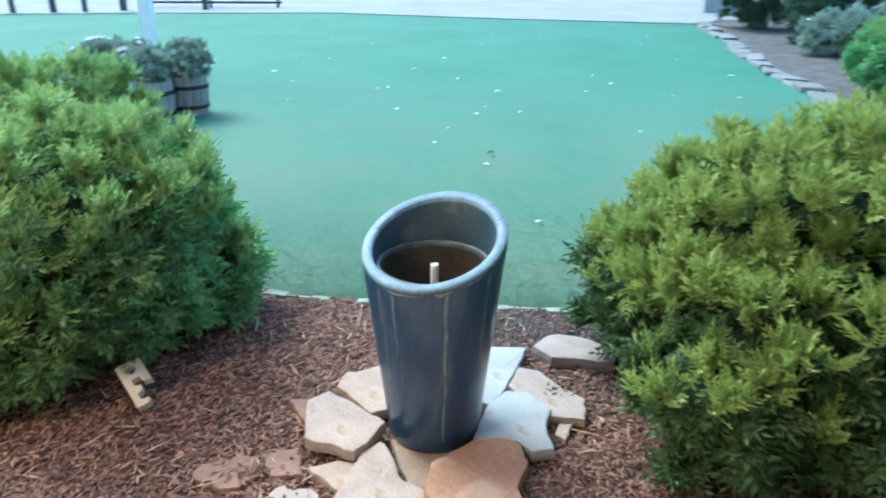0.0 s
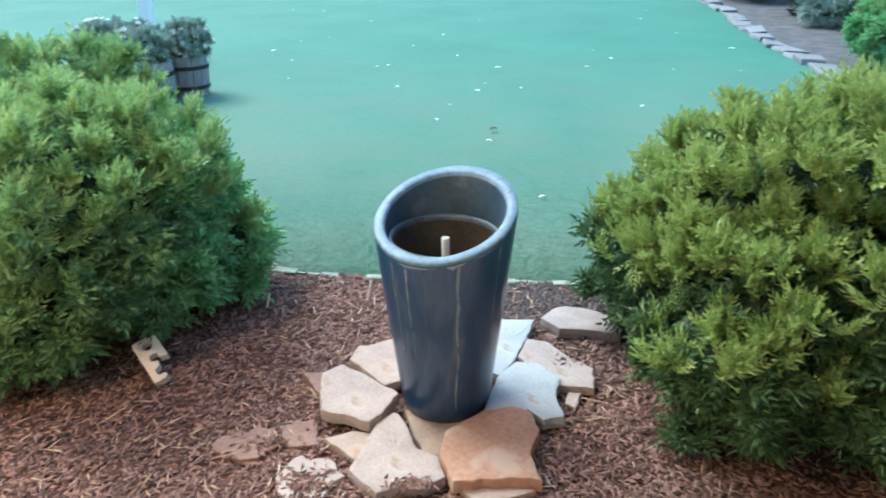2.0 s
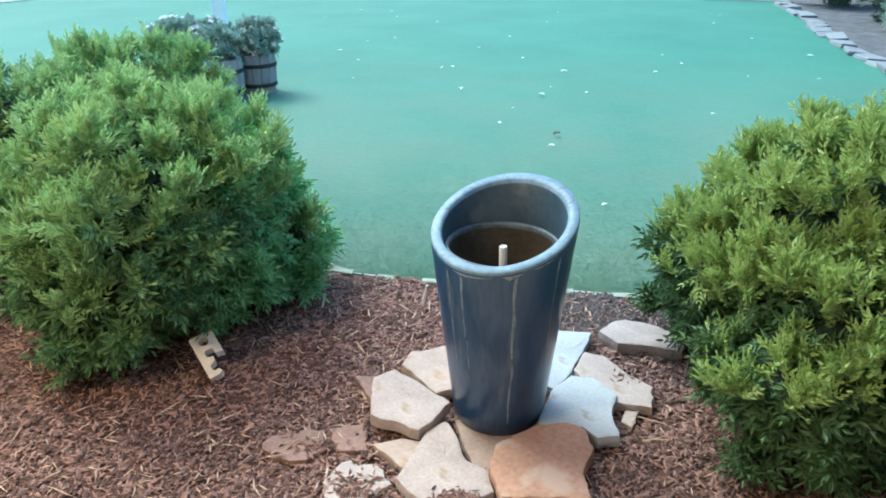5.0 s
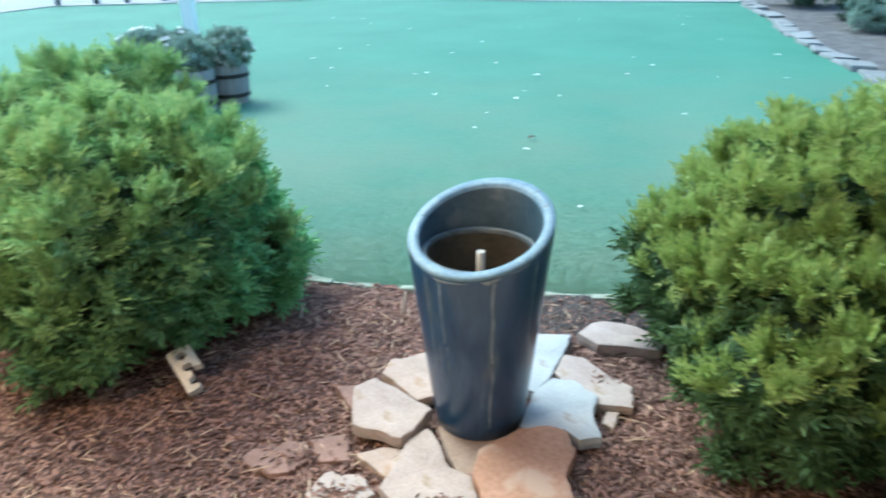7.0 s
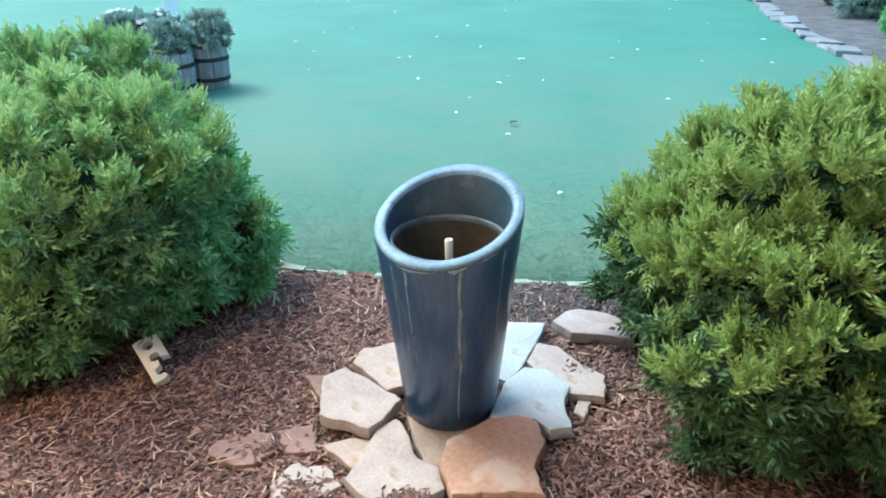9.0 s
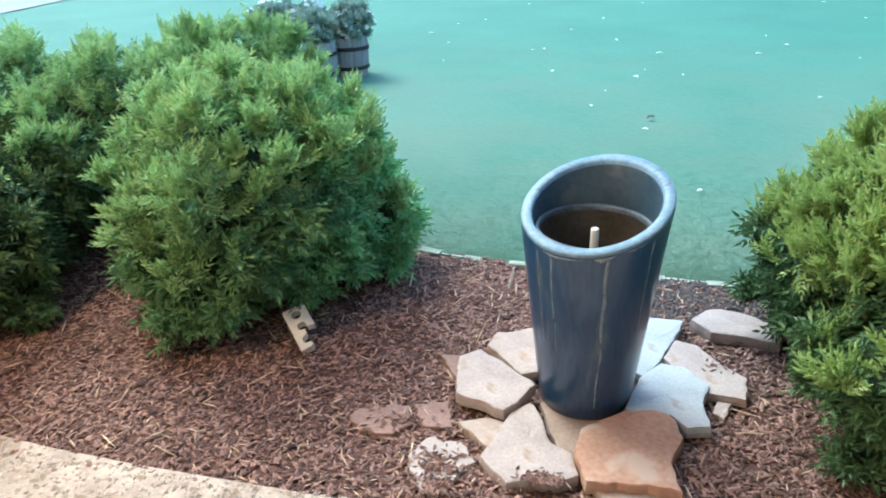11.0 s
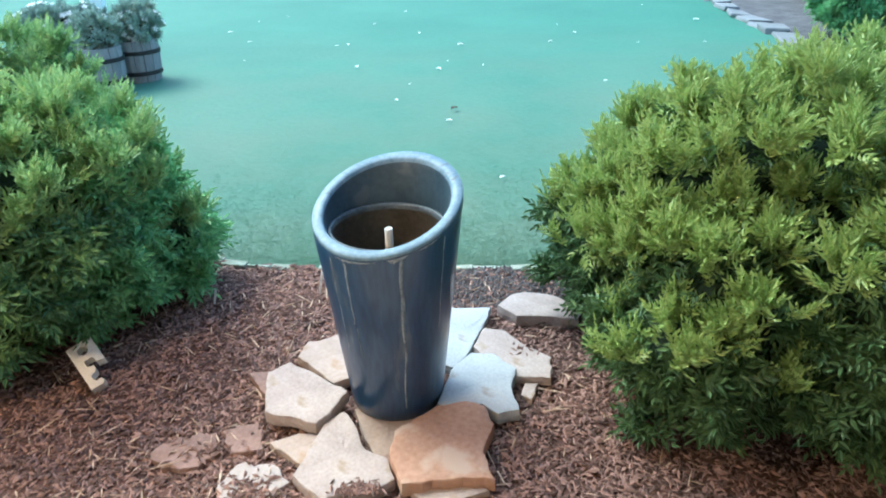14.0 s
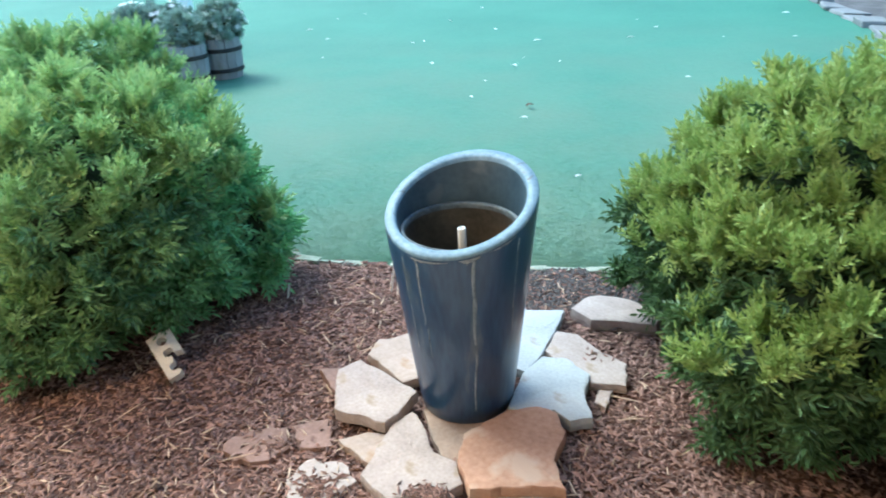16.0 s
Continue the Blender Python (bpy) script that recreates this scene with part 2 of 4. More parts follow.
def part(name, bm, mat, parent=None, label="", smooth=False):
    """Links a bmesh, or a ready mesh, as one object under a thing."""
    if isinstance(bm, bmesh.types.BMesh):
        me = bpy.data.meshes.new(name)
        bmesh.ops.recalc_face_normals(bm, faces=bm.faces)
        bm.to_mesh(me)
        bm.free()
        me.materials.append(mat)
        if smooth:
            me.polygons.foreach_set("use_smooth", [True] * len(me.polygons))
    else:
        me = bm
    ob = new(name, me)
    ob.parent = parent
    if label:
        ob["label"] = label
    return ob


def box(x0, x1, y0, y1, z0, z1, bevel=0.0, bm=None):
    bm = bm or bmesh.new()
    made = bmesh.ops.create_cube(bm, size=1, matrix=Matrix.Translation(((x0 + x1) / 2, (y0 + y1) / 2, (z0 + z1) / 2)) @ Matrix.Diagonal((x1 - x0, y1 - y0, z1 - z0, 1)))
    if bevel:
        edges = list({e for v in made["verts"] for e in v.link_edges})
        bmesh.ops.bevel(bm, geom=edges, offset=bevel, segments=2, affect="EDGES", profile=0.6)
    return bm


def turned(profile, sides=48):
    """A surface of revolution from (radius, height) pairs, closed where the radius is 0."""
    verts, faces = [], []
    for r, z in profile:
        verts += [(r * math.cos(2 * math.pi * k / sides), r * math.sin(2 * math.pi * k / sides), z) for k in range(sides)]
    for row in range(len(profile) - 1):
        for k in range(sides):
            a, b = row * sides + k, row * sides + (k + 1) % sides
            faces.append((a, b, b + sides, a + sides))
    bm = bmesh.new()
    vs = [bm.verts.new(v) for v in verts]
    for f in faces:
        bm.faces.new([vs[i] for i in f])
    bmesh.ops.remove_doubles(bm, verts=bm.verts, dist=1e-5)
    return bm


def sheet(name, corners, z, mat, label, category="", kind="structure", thick=0.0):
    bm = bmesh.new()
    face = bm.faces.new([bm.verts.new((x, y, z)) for x, y in corners])
    if thick:
        bm.normal_update()
        down = bmesh.ops.extrude_face_region(bm, geom=[face])
        bmesh.ops.translate(bm, verts=[v for v in down["geom"] if isinstance(v, bmesh.types.BMVert)], vec=(0, 0, -thick))
    return tagged(part(name, bm, mat), label, category or name, kind=kind)


def inside(px, py, poly):
    """Which of the points lie within a polygon."""
    hit = np.zeros(len(px), bool)
    for (x0, y0), (x1, y1) in zip(poly, poly[1:] + poly[:1]):
        cross = (y0 > py) != (y1 > py)
        hit ^= cross & (px < (x1 - x0) * (py - y0) / ((y1 - y0) or 1e-9) + x0)
    return hit


def swell(x, y):
    """The gentle relief of the mulch bed."""
    return 0.012 * noise.noise((x * 3.1, y * 3.1, 0)) + 0.006 * noise.noise((x * 11, y * 11, 4))


# ---- ground, lawn, path, bed ----
BED = [(-4.6, -0.72), (4.2, -0.76), (4.2, 1.25), (2.0, 1.0), (1.1, 0.93), (0.68, 0.88), (0.32, 0.90), (-0.1, 0.92), (-0.42, 0.945),
       (-0.66, 0.98), (-0.91, 1.05), (-1.3, 1.45), (-1.75, 2.1), (-2.6, 2.55), (-4.6, 2.8)]
ground = sheet("ground", [(-600, -600), (600, -600), (600, 600), (-600, 600)], -0.012, TURF, "short blue-green lawn turf reaching to the distance", "lawn")
sheet("pavement_drive", [(-10.6, -20), (-10.75, 5.0), (-11.3, 9.0), (-11.75, 13.5), (-11.0, 15.9), (-7.7, 16.3), (-3.1, 16.6), (1.0, 15.3), (5.0, 14.4),
      (7.0, 16.0), (9.0, 60), (60, 590), (-590, 590), (-590, -20)], 0.004, CONCRETE, "wide pale concrete drive beyond the lawn", "driveway")

# the mulch bed, with its relief
nx, ny, x0, x1, y0, y1 = 200, 90, -4.6, 4.2, -0.78, 2.8
gx, gy = np.meshgrid(np.linspace(x0, x1, nx), np.linspace(y0, y1, ny))
inner = inside(gx.ravel(), gy.ravel(), BED).reshape(ny, nx)
bed_verts = [(float(x), float(y), swell(x, y)) for x, y in zip(gx.ravel(), gy.ravel())]
bed_faces = [(j * nx + i, j * nx + i + 1, (j + 1) * nx + i + 1, (j + 1) * nx + i) for j in range(ny - 1) for i in range(nx - 1)
             if inner[j, i] or inner[j, i + 1] or inner[j + 1, i] or inner[j + 1, i + 1]]
tagged(part("mulch_bed", mesh_from("mulch_bed", bed_verts, bed_faces, SOIL, True), SOIL), "planting bed of dark red-brown earth under shredded bark", "planting bed", kind="structure")

rng = np.random.default_rng(7)


def scatter_chips(name, count, region, length, width, mat, label, lift=0.006):
    """Loose slivers of bark: slim four-sided splinters lying every way."""
    xa, xb, ya, yb = region
    x, y = rng.uniform(xa, xb, count), rng.uniform(ya, yb, count)
    keep = inside(x, y, BED)
    x, y = x[keep], y[keep]
    n = len(x)
    z = np.array([swell(a, b) for a, b in zip(x, y)]) + rng.uniform(0.0, lift * 2, n)
    turn, tilt = rng.uniform(0, 2 * np.pi, n), rng.normal(0, 0.22, n)
    half = rng.uniform(0.4, 1.0, n) * length / 2
    wide = rng.uniform(0.5, 1.0, n) * width / 2
    along = np.stack([np.cos(turn) * np.cos(tilt), np.sin(turn) * np.cos(tilt), np.sin(tilt)], 1)
    side = np.stack([-np.sin(turn), np.cos(turn), rng.normal(0, 0.3, n)], 1)
    mid = np.stack([x, y, z], 1)
    up = np.array([0, 0, 1.0])
    ends = [mid - along * half[:, None], mid + along * half[:, None]]
    flank = [mid + side * wide[:, None] + along * (half * rng.uniform(-.5, .5, n))[:, None], mid - side * wide[:, None] + along * (half * rng.uniform(-.5, .5, n))[:, None]]
    crest = mid + up * (wide * 0.7)[:, None]
    verts = np.stack([ends[0], flank[0], ends[1], flank[1], crest], 1).reshape(-1, 3)
    base = np.arange(n)[:, None, None] * 5
    faces = (base + np.array([[0, 1, 4], [1, 2, 4], [2, 3, 4], [3, 0, 4]])).reshape(-1, 3)
    me = mesh_from(name, verts.tolist(), faces.tolist(), mat)
    return tagged(part(name, me, mat), label, "mulch", kind="stuff")


scatter_chips("bark_mulch", 60000, (-3.0, 1.95, -0.76, 1.1), 0.044, 0.015, CHIP, "shredded red-brown bark mulch covering the bed")
scatter_chips("bark_flakes", 2200, (-3.0, 1.95, -0.76, 1.1), 0.052, 0.028, CHIP, "broader flakes of red-brown bark among the mulch", 0.010)
scatter_chips("far_bark_mulch", 9000, (-4.6, 4.2, -0.76, 2.8), 0.06, 0.02, CHIP, "shredded red-brown bark mulch under the shrubs")
scatter_chips("soil_crumbs", 5000, (0.14, 1.1, 0.52, 0.9), 0.024, 0.018, DARK_SOIL, "dark grey crumbs of bare soil along the lawn edge", 0.008)
scatter_chips("pale_splinters", 1100, (-2.7, 1.0, -0.74, 1.0), 0.075, 0.008, STRAW, "pale dry wood splinters among the mulch", 0.012)
scatter_chips("long_splinters", 130, (-2.4, 0.9, -0.74, 0.8), 0.15, 0.009, STRAW, "long pale torn strips of wood lying on the mulch", 0.016)


def scatter_blades(name, count, ya, yb, xa, xb, tall, wide, label):
    # thinner with distance from the path, where single blades no longer show
    y = ya * (yb / ya) ** (rng.uniform(0, 1, count) ** 1.9)
    x = rng.uniform(-1, 1, count) * (1.4 + 0.75 * y)
    keep = ~inside(x, y, BED) & (x < xb) & (x > xa) & (rng.uniform(0, 1, count) > np.clip((y - 1.8) / (yb - 1.8), 0, 1) ** 0.7)
    x, y = x[keep], y[keep]
    n = len(x)
    turn, lean = rng.uniform(0, 2 * np.pi, n), rng.uniform(3.0, 8.0, n)
    h = tall * rng.uniform(0.5, 1.0, n)
    w = wide * rng.uniform(0.7, 1.2, n) * (0.6 + 0.18 * y)
    h = h * (0.8 + 0.05 * y)
    foot = np.stack([x, y, np.full(n, -0.012)], 1)
    side = np.stack([-np.sin(turn), np.cos(turn), 0 * turn], 1) * (w / 2)[:, None]
    tip = foot + np.stack([np.cos(turn) * lean * h, np.sin(turn) * lean * h, h], 1)
    verts = np.stack([foot - side, foot + side, tip], 1).reshape(-1, 3)
    faces = np.arange(3 * n).reshape(-1, 3)
    return tagged(part(name, mesh_from(name, verts.tolist(), faces.tolist(), BLADE), BLADE), label, "grass", kind="stuff")


scatter_blades("lawn_grass", 150000, 0.86, 6.0, -9.0, 4.0, 0.0048, 0.0045, "short mown grass blades over the lawn")

# ---- path ----
path = sheet("path", [(-9, -3.6), (9, -3.6), (9, -0.78), (0.2, -0.745), (-0.6, -0.725), (-1.4, -0.705), (-1.75, -0.685), (-2.0, -0.66), (-2.3, -0.615), (-2.66, -0.6), (-9, -0.6)],
             0.016, AGGREGATE, "exposed-aggregate concrete path in warm sandy tones", "path", thick=0.12)
n = 13000
px, py = rng.uniform(-3.2, 0.0, n), -0.72 - 1.1 * rng.uniform(0, 1, n) ** 1.3
size = 0.004 + 0.015 * rng.uniform(0, 1, n) ** 2.2
turn = rng.uniform(0, np.pi, n)
c, s = np.cos(turn) * size, np.sin(turn) * size
verts = np.stack([np.stack(v, 1) for v in ((px + c, py + s, 0 * c + .014), (px - s * .7, py + c * .7, 0 * c + .014), (px - c, py - s, 0 * c + .014), (px + s * .7, py - c * .7, 0 * c + .014),
                                           (px, py, .016 + size * 0.4))], 1).reshape(-1, 3)
faces = (np.arange(n)[:, None, None] * 5 + np.array([[0, 1, 4], [1, 2, 4], [2, 3, 4], [3, 0, 4]])).reshape(-1, 3)
tagged(part("path_pebbles", mesh_from("path_pebbles", verts.tolist(), faces.tolist(), PEBBLE), PEBBLE), "small brown and cream pebbles set in the path", "pebbles", kind="stuff")

# ---- porch that closes the place behind the camera ----
# unseen closing wall; its pale colour is picked to bounce light forward
tagged(part("wall_house", box(-9, 2.6, -3.9, -3.6, 0, 2.9), CEILING), "unseen wall closing the porch, made pale to bounce light", "wall", kind="structure")
# unseen wall, added to block sky light from the bed's right end
tagged(part("wall_house_side", box(2.6, 2.9, -3.9, -0.85, 0, 2.9), BRICK), "added unseen red-brown wall blocking sky light at the porch end", "wall", kind="structure")
tagged(part("ceiling_porch", box(-9, 2.6, -3.6, -0.85, 2.7, 2.8), CEILING), "pale painted porch ceiling", "ceiling", kind="structure")
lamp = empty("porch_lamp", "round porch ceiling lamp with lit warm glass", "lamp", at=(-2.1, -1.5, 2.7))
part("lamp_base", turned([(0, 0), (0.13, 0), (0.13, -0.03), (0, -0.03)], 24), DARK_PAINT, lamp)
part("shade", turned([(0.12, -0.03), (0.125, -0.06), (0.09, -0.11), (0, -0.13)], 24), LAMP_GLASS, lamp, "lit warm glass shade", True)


# ---- the tall pot ----
def rim_height(x, y):
    return 0.744 + 0.320 * y + 0.146 * x


def pot_rings(specs, sides=72):
    """Rings of the slant-cut pot; a spec is (radius at the foot, growth per metre, share of the rim's height, or a fixed height)."""
    bm = bmesh.new()
    rings = []
    for inset, share, level in specs:
        ring = []
        for k in range(sides):
            a = 2 * math.pi * k / sides
            ca, sa = math.cos(a), math.sin(a)
            r = 0.24
            for _ in range(4):
                z = level if level is not None else share * rim_height(r * ca, r * sa)
                r = 0.158 + 0.113 * z - inset
            ring.append(bm.verts.new((r * ca, r * sa, z)))
        rings.append(ring)
    for lo, hi in zip(rings, rings[1:]):
        for k in range(sides):
            bm.faces.new((lo[k], lo[(k + 1) % sides], hi[(k + 1) % sides], hi[k]))
    return bm, rings


pot = empty("tall_planter", "tall tapering dark blue glazed pot with a slanted rim", "planter", at=(0.0, -0.07, 0.015))
bm, rings = pot_rings([(0.012, 0.0, 0.0), (0.002, 0.0, 0.012)] + [(0, s, None) for s in (0.08, 0.2, 0.35, 0.5, 0.65, 0.8, 0.9, 0.965)] + [(0.002, 0.985, None)])
bm.faces.new(list(reversed(rings[0])))
part("pot_body", bm, GLAZE, pot, smooth=True)
bm, _ = pot_rings([(0.002, 0.985, None), (0.0025, 0.995, None), (0.006, 1.001, None), (0.032, 1.001, None), (0.0365, 0.996, None), (0.039, 0.985, None)])
part("rim", bm, RIM, pot, "pale worn blue-grey rim", True)
bm, _ = pot_rings([(0.039, 0.985, None), (0.042, 0.972, None), (0.044, 0.0, 0.668), (0.044, 0.0, 0.640)])
part("inner_wall", bm, INNER_GLAZE, pot, "dark glazed upper inside wall", True)
bm = turned([(0.1875, 0.655), (0.1860, 0.668), (0.1790, 0.667), (0.1760, 0.660), (0.1755, 0.648)], 72)
part("ledge", bm, LEDGE, pot, "scaled ledge round the inside at the old water line", True)
bm = turned([(0.1757, 0.652), (0.1750, 0.60), (0.172, 0.5), (0.164, 0.43), (0, 0.42)], 72)
part("basin", bm, BASIN, pot, "brown stained inside below the water line", True)
pipe = turned([(0.0095, 0.40), (0.0132, 0.40), (0.0132, 0.652), (0.0122, 0.656), (0.0105, 0.656), (0.0095, 0.652), (0.0095, 0.40)], 20)
bmesh.ops.translate(pipe, verts=pipe.verts, vec=(0.003, 0.0, 0))
part("water_pipe", pipe, PVC, pot, "upright white plastic pipe", True)


def drip(angle, top, bottom, wide, wander):
    """A run of mineral deposit down the glaze."""
    bm = bmesh.new()
    before = None
    for k in range(15):
        f = k / 14
        a = radians(angle) + wander * (noise.noise((angle, f * 4, 0)) * 0.5)
        z = (top + (bottom - top) * f) * rim_height(0.24 * math.cos(a), 0.24 * math.sin(a))
        r = 0.158 + 0.113 * z
        w = wide * (1 - 0.55 * f) * (0.7 + 0.6 * abs(noise.noise((angle * 2, f * 9, 3))))
        row = []
        for da, out in ((-w, -0.001), (-w * 0.4, 0.0013), (w * 0.4, 0.0013), (w, -0.001)):
            b = a + da / r
            row.append(bm.verts.new(((r + out) * math.cos(b), (r + out) * math.sin(b), z)))
        if before:
            for i in range(3):
                bm.faces.new((before[i], before[i + 1], row[i + 1], row[i]))
        before = row
    part("mineral_drip", bm, DRIP, pot, "pale mineral run down the glaze", True)


def scale_patch(angle, level, wide, tall, seed):
    """A crust of lime below the rim, ragged at its lower edge."""
    bm = bmesh.new()
    rows = []
    for i in range(19):
        f = i / 18
        a = radians(angle + wide * (f - 0.5))
        drop = tall * math.sin(math.pi * f) ** 0.6 * (0.45 + 0.9 * abs(noise.noise((seed, f * 7, 1))))
        column = []
        for g in (0, 0.5, 1):
            z = (level - drop * g) * rim_height(0.24 * math.cos(a), 0.24 * math.sin(a))
            r = 0.158 + 0.113 * z + (0.0014, 0.0016, -0.0006)[int(g * 2)]
            column.append(bm.verts.new((r * math.cos(a), r * math.sin(a), z)))
        if rows:
            for g in range(2):
                bm.faces.new((rows[-1][g], rows[-1][g + 1], column[g + 1], column[g]))
        rows.append(column)
    part("lime_scale", bm, SCALE, pot, "whitish lime crust below the rim", True)


for spec in ((-112, 0.984, 34, 0.022, 1), (-80, 0.984, 16, 0.034, 2), (-55, 0.984, 22, 0.014, 3)):
    scale_patch(*spec)
for spec in ((-77, 0.975, 0.10, 0.0095, 0.10), (-122, 0.97, 0.62, 0.007, 0.08), (-120, 0.60, 0.42, 0.004, 0.05), (-40, 0.96, 0.5, 0.004, 0.06), (-136, 0.96, 0.45, 0.003, 0.05)):
    drip(*spec)


# ---- flagstones round the pot ----
def flagstone(corners, top, thick, mat, label, tilt=(0, 0), seed=0, rough=0.010):
    """A split slab: an uneven outline, a slightly domed worn top and broken edges."""
    r = random.Random(seed)
    outline = []
    for (ax, ay), (bx, by) in zip(corners, corners[1:] + corners[:1]):
        steps = max(2, int(math.hypot(bx - ax, by - ay) / 0.03))
        for k in range(steps):
            f = k / steps
            j = rough * (r.random() - 0.5) * (1 if k else 0.4)
            d = math.hypot(bx - ax, by - ay) or 1
            outline.append((ax + (bx - ax) * f + (by - ay) / d * j, ay + (by - ay) * f - (bx - ax) / d * j))
    cx, cy = sum(p[0] for p in outline) / len(outline), sum(p[1] for p in outline) / len(outline)
    bm = bmesh.new()
    rows = []
    for shrink, dz in ((1.0, -thick), (1.015, -thick * 0.55), (1.0, -0.006), (0.985, -0.0015), (0.9, 0.0), (0.6, 0.001), (0.25, 0.0015)):
        row = []
        for i, (x, y) in enumerate(outline):
            k = shrink + (0.02 * noise.noise((x * 30, y * 30, dz * 90)) if dz < -0.003 else 0)
            qx, qy = (x - cx) * k, (y - cy) * k
            z = dz + qx * tilt[0] + qy * tilt[1] + (0.003 * noise.noise((x * 14 * shrink, y * 14, seed)) if dz > -0.003 else 0.004 * noise.noise((x * 40, y * 40, dz * 50)))
            row.append(bm.verts.new((qx, qy, z)))
        rows.append(row)
    count = len(outline)
    for lo, hi in zip(rows, rows[1:]):
        for i in range(count):
            bm.faces.new((lo[i], lo[(i + 1) % count], hi[(i + 1) % count], hi[i]))
    bm.faces.new(rows[-1])
    ob = part("flagstone", bm, mat)
    ob.location = (cx, cy, top)
    return tagged(ob, label, "stone", "flagstones round the pot")


flagstone([(-0.4, 0.05), (-0.34, 0.01), (-0.17, -0.13), (-0.22, -0.24), (-0.26, -0.29), (-0.44, -0.22), (-0.47, -0.01)], 0.085, 0.045, WHITE_STONE, "large pale cream flagstone propped up beside the pot", (0.0, 0.03), 1)
flagstone([(-0.39, 0.13), (-0.36, 0.23), (-0.31, 0.24), (-0.22, 0.29), (-0.15, 0.2), (-0.16, -0.01), (-0.23, -0.04)], 0.06, 0.04, TAN_STONE, "tan flagstone behind the pot's foot", (0, 0), 2)
flagstone([(-0.56, 0.06), (-0.48, 0.07), (-0.40, -0.07), (-0.46, -0.1)], 0.04, 0.035, PINK_STONE, "small pinkish stone under a larger slab", (0, 0), 3)
flagstone([(-0.18, -0.205), (-0.155, -0.235), (-0.09, -0.39), (-0.02, -0.435), (0.005, -0.52), (-0.055, -0.565), (-0.13, -0.575), (-0.205, -0.6), (-0.305, -0.495), (-0.235, -0.255)], 0.055, 0.045, WHITE_STONE, "pointed off-white flagstone with soil on its edge", (0, 0.02), 4)
flagstone([(-0.41, -0.32), (-0.32, -0.28), (-0.22, -0.29), (-0.24, -0.42), (-0.29, -0.43)], 0.035, 0.04, TAN_STONE, "small tan flagstone wedged between two slabs", (0, 0), 5)
flagstone([(-0.55, -0.49), (-0.5, -0.4), (-0.38, -0.4), (-0.32, -0.48), (-0.36, -0.55), (-0.41, -0.65), (-0.48, -0.62)], 0.016, 0.03, SPOTTED_STONE, "whitish flagstone half buried and flecked with soil", (0, 0), 6, 0.03)
flagstone([(0.0, -0.33), (0.14, -0.21), (0.24, -0.19), (0.3, -0.22), (0.32, -0.31), (0.28, -0.44), (0.305, -0.555), (0.21, -0.545), (0.03, -0.565), (-0.01, -0.44)], 0.072, 0.05, ORANGE_STONE, "broad ochre-orange flagstone in front of the pot", (0, 0.01), 7)
flagstone([(0.05, -0.55), (0.12, -0.53), (0.27, -0.53), (0.29, -0.56), (0.18, -0.6), (0.1, -0.6)], 0.03, 0.025, TAN_STONE, "thin split layer of stone under the ochre slab", (0, 0), 8)
flagstone([(-0.15, -0.15), (0.0, -0.12), (0.1, -0.24), (0.03, -0.47), (-0.06, -0.40), (-0.11, -0.28)], 0.024, 0.03, DUSTY_STONE, "dusty brown flagstone under the pot's front", (0, 0), 9)
flagstone([(0.14, -0.18), (0.19, 0.01), (0.27, 0.12), (0.35, 0.11), (0.43, 0.01), (0.4, -0.1), (0.415, -0.23), (0.34, -0.25), (0.29, -0.19), (0.22, -0.22)], 0.06, 0.045, BLUE_STONE, "cool pale grey flagstone beside the pot", (0, 0), 10)
flagstone([(0.13, 0.06), (0.16, 0.48), (0.37, 0.46), (0.33, 0.33), (0.27, 0.15), (0.21, 0.03)], 0.05, 0.035, BLUE_STONE, "long pale grey flagstone behind the pot", (0, 0), 11)
flagstone([(0.28, 0.18), (0.33, 0.31), (0.41, 0.29), (0.48, 0.18), (0.57, 0.09), (0.55, -0.04), (0.43, -0.02), (0.34, 0.03)], 0.046, 0.035, WHITE_STONE, "cream flagstone with a few dark pits", (0, 0), 12)
flagstone([(0.4, 0.47), (0.46, 0.55), (0.52, 0.57), (0.63, 0.54), (0.76, 0.44), (0.72, 0.34), (0.59, 0.37), (0.47, 0.38)], 0.055, 0.05, DUSK_STONE, "grey-tan flagstone near the lawn's edge", (0, 0.02), 13)
flagstone([(0.46, -0.03), (0.51, -0.03), (0.47, -0.13), (0.435, -0.10)], 0.022, 0.03, WHITE_STONE, "small white chip of stone", (0, 0), 14)
flagstone([(-0.80, -0.33), (-0.72, -0.26), (-0.60, -0.24), (-0.56, -0.33), (-0.62, -0.40), (-0.74, -0.41)], 0.018, 0.03, PINK_STONE, "dusty pink flat stone sunk in the mulch", (0, 0), 15, 0.03)
flagstone([(-0.59, -0.24), (-0.47, -0.20), (-0.43, -0.33), (-0.53, -0.35)], 0.020, 0.03, PINK_STONE, "dusty pink flat stone sunk in the mulch", (0, 0), 16, 0.03)

